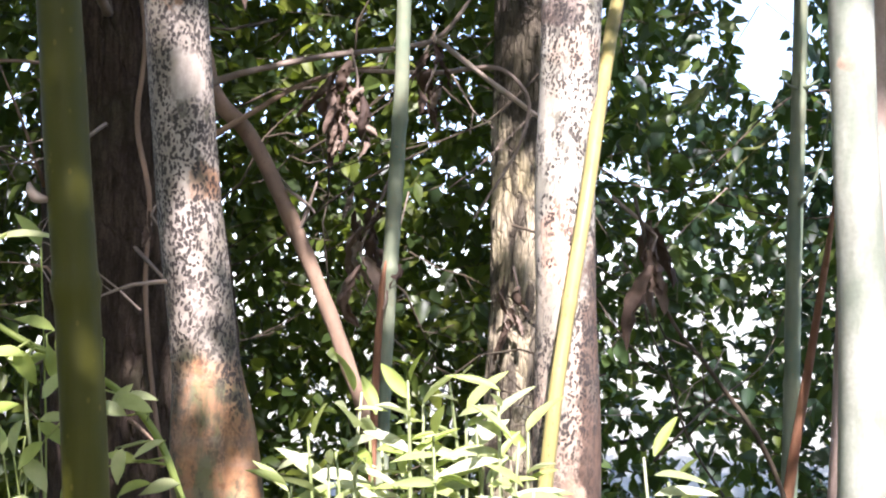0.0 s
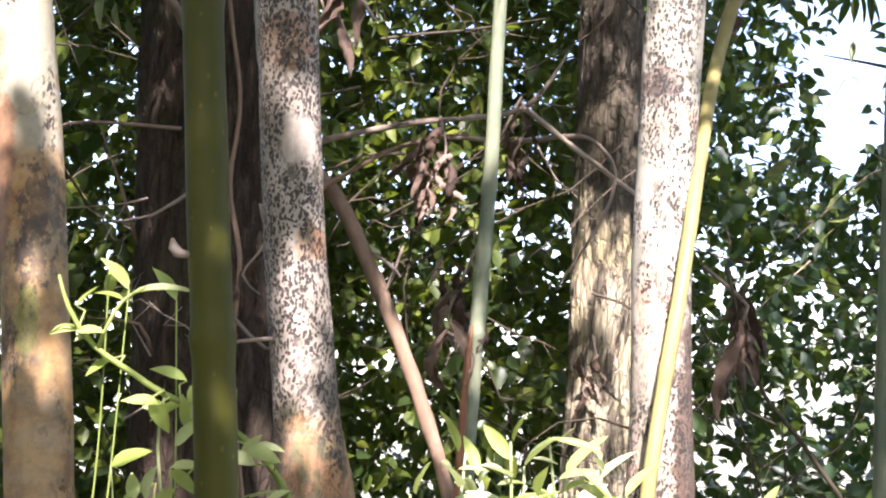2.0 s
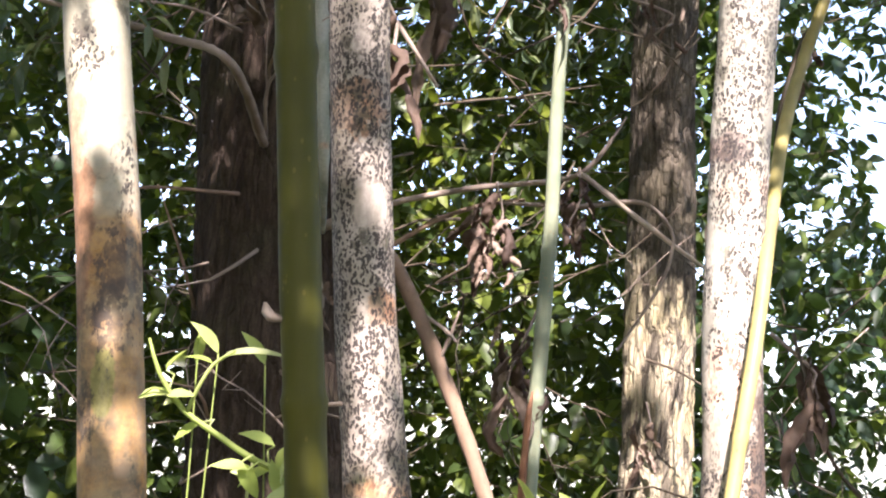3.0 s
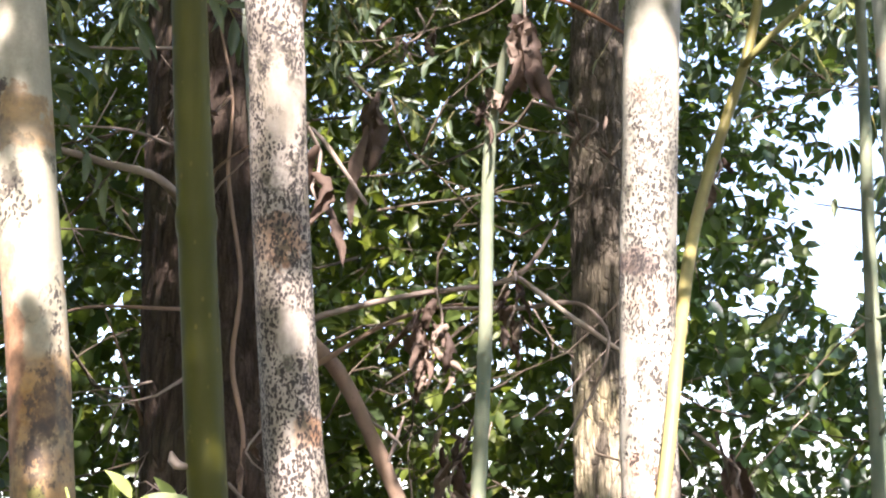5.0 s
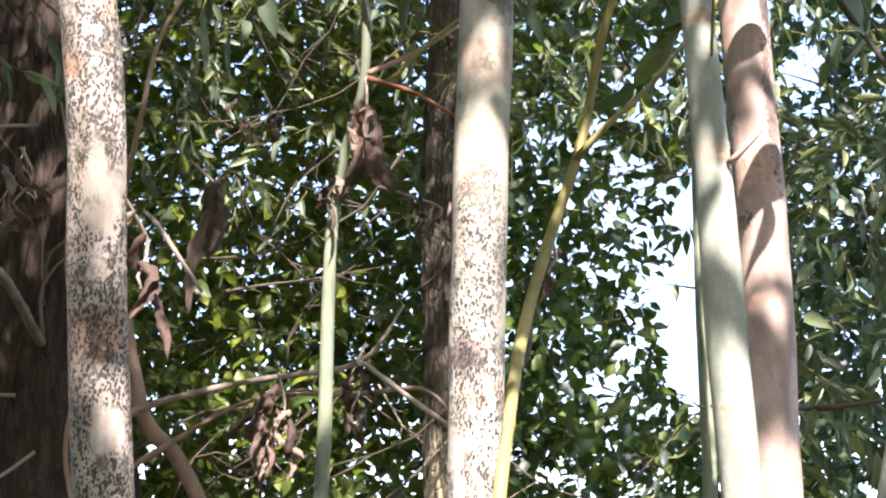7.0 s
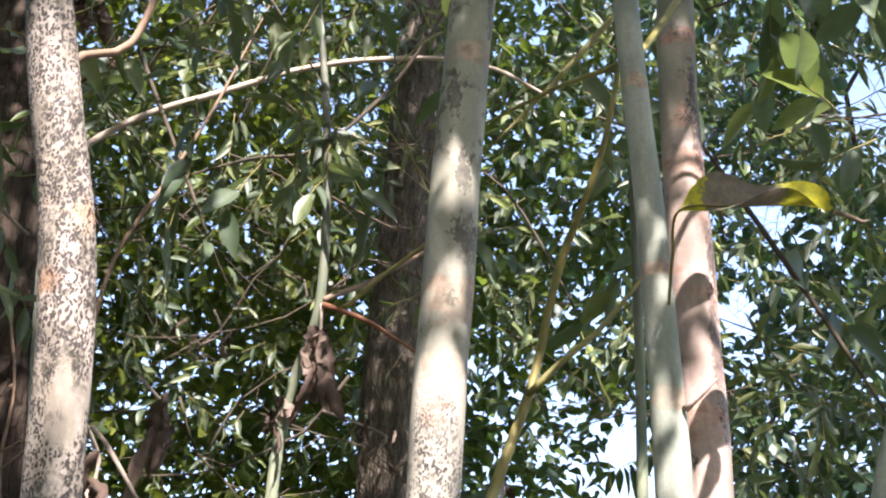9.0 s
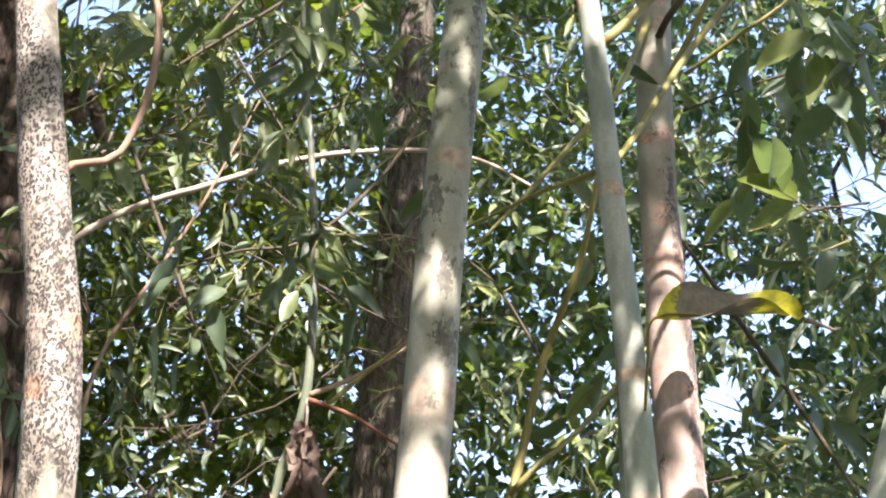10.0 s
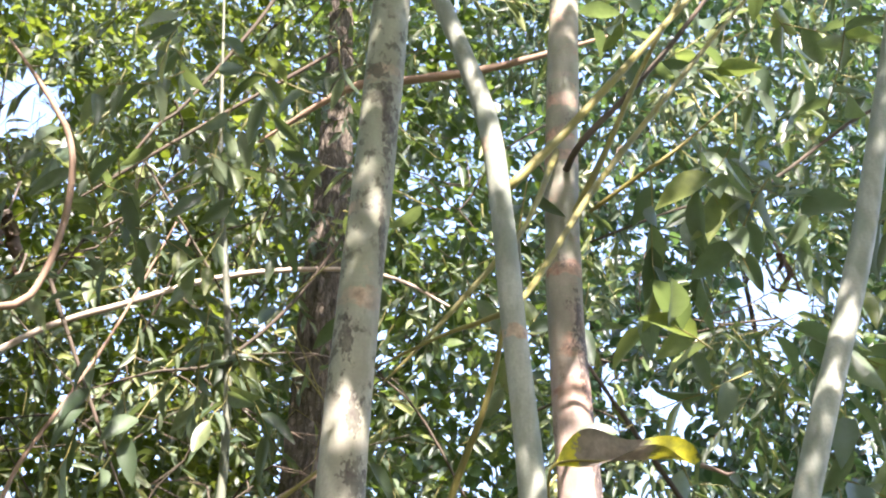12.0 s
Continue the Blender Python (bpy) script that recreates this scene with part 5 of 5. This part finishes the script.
def make_vine():
    gen = np.random.default_rng(3)
    t = thing("climbing_vine", (-0.02, 0.80, 0), "sunlit green vine with small oval leaves", "vine")
    route = [(-0.02, 0.80, -0.02, 0.003), (-0.06, 0.79, 0.7, 0.0028), (-0.105, 0.775, 1.25, 0.0026), (-0.143, 0.768, 1.40, 0.0025), (-0.170, 0.768, 1.452, 0.0024), (-0.205, 0.768, 1.478, 0.0023), (-0.240, 0.765, 1.494, 0.0022), (-0.262, 0.76, 1.508, 0.0021), (-0.288, 0.755, 1.526, 0.002), (-0.304, 0.75, 1.55, 0.0016), (-0.312, 0.75, 1.572, 0.001)]
    tube("stem", route, M_LEAF_VINE, t, 8, 0.01)
    line = curve_points(route, 0.01)[:, :3]
    tube("tendril", [(-0.284, 0.755, 1.524, 0.0016), (-0.277, 0.75, 1.538, 0.0014), (-0.267, 0.75, 1.555, 0.0012), (-0.252, 0.75, 1.565, 0.001)], M_LEAF_VINE, t, 6, 0.006)
    tube("tendril", [(-0.235, 0.765, 1.40, 0.0012), (-0.243, 0.765, 1.46, 0.0011), (-0.240, 0.765, 1.494, 0.001)], M_LEAF_VINE, t, 6, 0.01)
    me = leaf_mesh("oval", M_LEAF_VINE, 5, 0.3, 0.18, 0.02)
    at = [(-0.312, 1.535), (-0.297, 1.531), (-0.283, 1.571), (-0.271, 1.569), (-0.235, 1.507), (-0.221, 1.497), (-0.249, 1.489), (-0.222, 1.479), (-0.285, 1.513), (-0.305, 1.556), (-0.290, 1.535),
          (-0.241, 1.563), (-0.224, 1.447), (-0.181, 1.457), (-0.170, 1.461), (-0.175, 1.422), (-0.238, 1.484), (-0.221, 1.477), (-0.158, 1.43), (-0.150, 1.405), (-0.20, 1.44), (-0.193, 1.455), (-0.255, 1.43), (-0.233, 1.415), (-0.212, 1.40), (-0.247, 1.484), (-0.226, 1.439), (-0.181, 1.423), (-0.18, 1.453), (-0.172, 1.403), (-0.197, 1.498), (-0.257, 1.428), (-0.262, 1.45), (-0.27, 1.41), (-0.24, 1.395), (-0.20, 1.405)]
    for x, z in at:
        a = gen.uniform(0, 2 * math.pi)
        h = (math.cos(a), gen.uniform(-0.5, 0.3), 0.6 * math.sin(a) - 0.1)
        ln = gen.uniform(0.019, 0.030)
        foot = np.array((x - 0.4 * ln * h[0], 0.755 + gen.uniform(-0.01, 0.02), z - 0.4 * ln * h[2]))
        place_leaf(me, foot, h, (gen.normal(0, 0.4), -0.6, 0.8), ln, ln * gen.uniform(0.36, 0.52), t)
        near = line[np.argmin(np.linalg.norm(line - foot - [0, 0, -0.012], axis=1))]
        if np.linalg.norm(near - foot) > 0.03:     # on a shoot of its own
            near = np.array((x + gen.uniform(-0.03, 0.03), 0.79, z - 0.3))
        mid = (near + foot) / 2 + [gen.uniform(-0.008, 0.008), 0, 0.004]
        tube("leaf_stalk", [(*near, 0.0008), (*mid, 0.0007), (*foot, 0.0005)], M_LEAF_VINE, t, 5, 0.01)
    for x, z in [(-0.241, 1.484), (-0.222, 1.466), (-0.232, 1.427), (-0.168, 1.457), (-0.176, 1.422), (-0.199, 1.409), (-0.243, 1.43), (-0.215, 1.484)]:
        a = gen.uniform(0, 2 * math.pi)       # larger, older leaves low on the vine
        h = (math.cos(a), gen.uniform(-0.4, 0.1), 0.5 * math.sin(a) - 0.1)
        ln = gen.uniform(0.022, 0.031)
        foot = np.array((x - 0.5 * ln * h[0], 0.752, z - 0.5 * ln * h[2]))
        place_leaf(me, foot, h, (gen.normal(0, 0.3), -0.8, 0.7), ln, ln * gen.uniform(0.36, 0.5), t)
        near = line[np.argmin(np.linalg.norm(line - foot - [0, 0, -0.012], axis=1))]
        if np.linalg.norm(near - foot) > 0.06:
            near = np.array((x + gen.uniform(-0.02, 0.02), 0.785, z - 0.25))
        tube("leaf_stalk", [(*near, 0.0011), (*((near + foot) / 2 + [0.004, 0, 0.004]), 0.0009), (*foot, 0.0006)], M_LEAF_VINE, t, 5, 0.01)
    long_leaf = leaf_mesh("arched", M_LEAF_VINE, 7, 0.75, 0.15, 0.0)
    place_leaf(long_leaf, (-0.262, 0.75, 1.560), (0.93, -0.1, 0.25), (0.2, -0.5, 0.9), 0.047, 0.010, t)
    place_leaf(long_leaf, (-0.267, 0.75, 1.556), (-0.6, -0.1, 0.3), (0.2, -0.5, 0.9), 0.02, 0.006, t)


make_vine()


def make_seedlings():
    """Pale leafy seedlings in full sun at the foot of the willows."""
    gen = np.random.default_rng(17)
    me = leaf_mesh("lance", M_LEAF_PALE, 6, 0.25, 0.2, 0.02)
    me2 = leaf_mesh("lance", M_LEAF_VINE, 6, 0.25, 0.2, 0.02)
    tops = [(-0.147, 1.34), (-0.115, 1.40), (-0.095, 1.375), (-0.07, 1.445), (-0.045, 1.395), (-0.02, 1.455), (0.005, 1.405), (0.022, 1.45), (0.05, 1.41), (0.065, 1.445), (0.09, 1.40), (0.205, 1.385), (0.235, 1.355), (-0.03, 1.36), (0.04, 1.37), (-0.13, 1.36), (-0.055, 1.42), (-0.01, 1.43), (0.03, 1.42), (0.075, 1.40), (-0.08, 1.39), (0.055, 1.37), (0.085, 1.36), (-0.105, 1.35)]
    for i, (x, z) in enumerate(tops):
        y = 1.20 + gen.uniform(-0.09, 0.06)
        t = thing("seedling", (x + gen.uniform(-0.04, 0.04), y, 0), "pale green willow seedling in bright sun", "plant", "seedlings")
        b = t.location
        tube("stem", [(b[0], y, -0.02, 0.003), (0.5 * (b[0] + x), y, 0.8, 0.0026), (x, y, z - 0.14, 0.002), (x + gen.uniform(-0.01, 0.01), y, z, 0.0012)], M_LEAF_PALE, t, 6, 0.04)
        for k in range(int(gen.integers(6, 10))):
            zz = z - 0.02 * k * gen.uniform(0.7, 1.1)
            a = gen.uniform(0, 2 * math.pi)
            h = (math.cos(a), 0.7 * math.sin(a) - 0.2, gen.uniform(-0.35, 0.55) + (0.6 if k == 0 else 0))
            ln = gen.uniform(0.03, 0.068)
            place_leaf(me if gen.random() < 0.6 else me2, (x, y, zz), h, (gen.normal(0, 0.4), -0.45, 0.8), ln, ln * gen.uniform(0.17, 0.32), t)


make_seedlings()


# ---- willow leaves overhead ----
def sun_gap(p):
    """True where a leaf would shade the sunlit lower part of the old trunk."""
    k = (p[:, 1] - 4.1) / TO_SUN[1]
    x, z = p[:, 0] - TO_SUN[0] * k, p[:, 2] - TO_SUN[2] * k
    ragged = np.array([noise.noise(Vector((a * 9, 0.3, b * 7))) for a, b in zip(x, z)])
    return (x > -0.04) & (x < 0.36) & (z > 1.25) & (z < 2.2) & (ragged < 0.22)


ARCH = [(-0.86, 2.9, 3.15, 0.014), (-0.736, 3.0, 3.377, 0.0104), (-0.568, 3.0, 3.498, 0.01), (-0.366, 3.0, 3.581, 0.0095), (-0.177, 3.0, 3.659, 0.0091), (-0.055, 3.0, 3.693, 0.0087), (0.069, 3.0, 3.715, 0.0082), (0.278, 3.0, 3.728, 0.0074), (0.437, 3.0, 3.697, 0.0061), (0.586, 3.0, 3.611, 0.0039)]


def thin_curtain(p, gen):
    """Where the willow curtain hangs thin: before the old trunk, along the arching dry branch and round the red dead leaves."""
    f = 4.45 / (p[:, 1] + 0.25)
    x, z = 0.07 + (p[:, 0] - 0.07) * f, 1.57 + (p[:, 2] - 1.57) * f
    trunk = (np.abs(x - 0.17 - 0.05 * (z - 3.0)) < 0.13) & (z > 2.5) & (z < 4.3) & (gen.random(len(p)) < 0.8) & (p[:, 1] < 4.0)
    f = 3.25 / (p[:, 1] + 0.25)
    x, z = 0.07 + (p[:, 0] - 0.07) * f, 1.57 + (p[:, 2] - 1.57) * f
    a = np.array(ARCH)
    along = (np.abs(z - np.interp(x, a[1:, 0], a[1:, 2])) < 0.075) & (x > -0.75) & (x < 0.55) & (p[:, 1] < 2.98) & (gen.random(len(p)) < 0.9)
    red = (np.abs(x + 0.78) < 0.12) & (np.abs(z - 3.83) < 0.11)
    return trunk | along | red


def hanging(owner, seeds, heading, length, single, gen, mat=M_LEAF_WILLOW, size=(0.05, 0.09), broad=(0.25, 0.36)):
    lines, pos, d = twigs_with_leaves(seeds, heading, length, 0.046 if single else 0.034, 0.5, gen)
    clear = ~open_sky(pos[:, 0], pos[:, 1], pos[:, 2]) & ~sun_gap(pos) & ~thin_curtain(pos, gen)
    if not single:
        pos, d = pos[clear], d[clear]
    n = len(pos)
    up = unit(gen.normal(0, 0.7, (n, 3)) + [0, -0.5, 0.5])
    ln = gen.uniform(size[0], size[1], n)
    wd = ln * (gen.uniform(broad[0], broad[1], n) if single else gen.uniform(0.22, 0.34, n))
    if single:
        me = leaf_mesh("willow", mat, 5, 0.3, 0.25, 0.03)
        k = 0
        for L in lines:
            tw = tube("leafy_twig", [(*p, 0.0022 * (1 - 0.7 * i / len(L))) for i, p in enumerate(L)], M_OLIVE, owner, 5, 0.05)
            for _ in L[1:]:
                if not clear[k]:
                    k += 1
                    continue
                ob = place_leaf(me, pos[k], d[k], up[k], ln[k], wd[k], owner)
                ob.parent = tw
                ob.matrix_parent_inverse = Matrix.Identity(4)
                ob.matrix_basis = Matrix.Translation(owner.location) @ ob.matrix_basis
                k += 1
    else:
        w = twig_mesh("branchwork", lines, 0.0022, M_OLIVE, owner)
        w["kind"] = "stuff"
        c = leaf_cloud("crown", pos, d, up, ln, wd, blade(3, 0.3, 0.25, 0.02), mat, owner, "narrow grey-green willow leaves")
        c["kind"] = "stuff"


def box_seeds(gen, n, lo, hi, clump=-9.0):
    out = []
    while len(out) < n:
        p = gen.uniform(lo, hi)
        if field(p, 2.2, 40.0) < clump:
            continue
        k = (p[1] - 4.2) / TO_SUN[1]
        if -0.05 < p[0] - TO_SUN[0] * k < 0.42 and 1.3 < p[2] - TO_SUN[2] * k < 2.4:   # the sun reaches the old trunk here
            continue
        out.append(p)
    return np.array(out)


def make_overhead():
    gen = np.random.default_rng(23)

    def head(n, x=0.0):
        return unit(gen.normal(0, 0.6, (n, 3)) + [x, -0.1, -0.55])
    for owner, n, lo, hi, size, broad in (
            (TREE_E, 15, (0.78, 1.35, 2.35), (1.35, 1.8, 3.4), (0.085, 0.135), (0.36, 0.48)),
            (TREE_D, 34, (0.62, 1.8, 2.7), (1.8, 2.6, 4.2), (0.085, 0.135), (0.36, 0.48)),
            (TREE_B, 24, (-0.3, 1.75, 2.95), (0.65, 2.4, 3.8), (0.07, 0.12), (0.25, 0.38)),
            (TREE_A, 27, (-0.85, 1.75, 2.85), (0.0, 2.4, 3.7), (0.07, 0.12), (0.25, 0.38)),
            (TREE_R, 13, (0.8, 1.4, 2.2), (1.7, 2.1, 3.6), (0.085, 0.135), (0.36, 0.48))):
        s = box_seeds(gen, n, lo, hi)
        hanging(owner, s, head(n), gen.uniform(0.2, 0.38, n), True, gen, M_LEAF_BROAD if broad[0] > 0.3 else M_LEAF_WILLOW, size, broad)
    s = box_seeds(gen, 340, (0.3, 2.5, 2.85), (2.3, 3.9, 5.4), -0.05)
    hanging(TREE_D, s, head(340), gen.uniform(0.2, 0.45, 340), False, gen)
    s = box_seeds(gen, 90, (0.75, 2.2, 2.0), (1.7, 3.4, 2.9), -0.05)
    hanging(TREE_R, s, head(90), gen.uniform(0.2, 0.4, 90), False, gen)
    s = box_seeds(gen, 360, (-1.6, 3.2, 3.0), (0.4, 4.4, 5.6), -0.05)
    hanging(TREE_A, s, head(360), gen.uniform(0.2, 0.45, 360), False, gen)
    s = box_seeds(gen, 60, (-1.6, 1.6, 2.4), (-0.75, 2.6, 3.2), -0.05)
    hanging(TREE_L, s, head(60), gen.uniform(0.2, 0.4, 60), False, gen)


make_overhead()
branch("dead_branch", ARCH, M_SUNLIT_TWIG, OLD_G, "long arching dry branch")
branch("side_branch", [(0.665, 1.86, 3.24, 0.009), (0.69, 1.76, 3.266, 0.007), (0.807, 1.75, 3.403, 0.0065), (0.96, 1.75, 3.609, 0.0055), (1.15, 1.75, 3.9, 0.002)], M_TWIG, TREE_D)
branch("side_branch", [(1.0, 2.42, 4.2, 0.004), (0.804, 2.4, 4.096, 0.009), (0.607, 2.4, 4.02, 0.011), (0.422, 2.4, 3.973, 0.012), (0.25, 2.4, 3.93, 0.011), (0.0, 2.5, 3.8, 0.004)], M_BROWN, TREE_D)
branch("side_branch", [(-0.52, 2.6, 3.45, 0.006), (-0.366, 2.6, 3.073, 0.0045), (-0.287, 2.6, 2.879, 0.003), (-0.2, 2.6, 2.7, 0.001)], M_TWIG, OLD_G)
branch("side_branch", [(-0.40, 2.8, 3.20, 0.002), (-0.242, 2.8, 3.255, 0.004), (-0.068, 2.8, 3.294, 0.005), (0.123, 2.8, 3.492, 0.0055), (0.3, 2.8, 3.8, 0.004)], M_TWIG, OLD_C)
branch("side_branch", [(-0.45, 2.4, 3.5, 0.002), (-0.316, 2.4, 3.618, 0.0045), (-0.112, 2.4, 3.795, 0.005), (0.09, 2.4, 3.962, 0.006), (0.25, 2.4, 4.1, 0.004)], M_TWIG, TREE_A)
branch("side_branch", [(0.05, 2.6, 4.5, 0.006), (-0.015, 2.6, 4.346, 0.006), (-0.209, 2.6, 4.005, 0.005), (-0.281, 2.6, 3.919, 0.005), (-0.4, 2.6, 3.7, 0.002)], M_TWIG, TREE_A)
branch("side_branch", [(-0.321, 2.6, 3.836, 0.003), (-0.22, 2.6, 3.66, 0.004), (-0.113, 2.6, 3.473, 0.003), (-0.02, 2.6, 3.3, 0.001)], M_TWIG, TREE_A)
branch("side_branch", [(0.70, 2.02, 2.93, 0.003), (0.808, 2.0, 2.711, 0.0055), (0.924, 2.0, 2.493, 0.005), (1.02, 2.0, 2.3, 0.002)], M_TWIG, TREE_D)
branch("side_branch", [(0.64, 2.0, 1.90, 0.006), (0.761, 2.2, 1.913, 0.006), (0.862, 2.2, 1.916, 0.005), (1.1, 2.25, 1.95, 0.002)], M_TWIG, TREE_D)
branch("side_branch", [(1.60, 1.9, 3.62, 0.004), (1.382, 1.9, 3.483, 0.0045), (1.121, 1.9, 3.276, 0.0045), (0.92, 1.9, 3.206, 0.003), (0.72, 1.88, 3.1, 0.003)], M_TWIG, TREE_D)
branch("side_branch", [(0.64, 1.585, 2.965, 0.004), (0.73, 1.52, 3.011, 0.004), (0.80, 1.5, 3.06, 0.0035), (0.95, 1.48, 3.2, 0.001)], M_YELLOW, TREE_E)
# thin brown tube laid along the stem to draw a dark line
branch("side_branch", [(-0.352, 1.224, 2.52, 0.003), (-0.341, 1.228, 2.469, 0.0034), (-0.313, 1.243, 2.36, 0.0034), (-0.279, 1.262, 2.206, 0.003), (-0.270, 1.285, 2.126, 0.002)], M_BROWN, TREE_A)
dappled = thing("sun_dappled_leaf", (0.43, 1.15, 2.275), "large leaf with yellow sun spots and brown shade put into its colour", "leaf")
place_leaf(leaf_mesh("broad", M_LEAF_DAPPLED, 14, 0.12, 0.35, 0.16), (0.43, 1.15, 2.262), (1, 0.05, 0.14), (0.1, -0.8, 0.5), 0.20, 0.053, dappled)
tube("stalk", [(0.437, 1.262, 2.19, 0.002), (0.43, 1.2, 2.225, 0.002), (0.43, 1.15, 2.263, 0.0018), (0.50, 1.153, 2.272, 0.001)], M_YELLOW, dappled, 6, 0.01)
tube("withered_tip", [(0.622, 1.160, 2.272, 0.004), (0.640, 1.162, 2.268, 0.0028), (0.656, 1.165, 2.262, 0.0024), (0.667, 1.166, 2.266, 0.001)], M_DEAD, dappled, 7, 0.006, lumps(0.5, 90, 3), "shrivelled brown tip")
for nodes in ([(0.612, 2.292, 1.935, 0.004), (0.628, 2.285, 1.938, 0.0026), (0.644, 2.28, 1.948, 0.001)], [(0.608, 2.292, 1.932, 0.004), (0.592, 2.285, 1.936, 0.0026), (0.578, 2.28, 1.946, 0.001)],
              [(0.603, 2.29, 1.72, 0.004), (0.625, 2.26, 1.76, 0.0028), (0.64, 2.24, 1.83, 0.0022), (0.648, 2.22, 1.92, 0.001)]):
    branch("side_twig", nodes, M_POLE, POLE_R, sides=6)
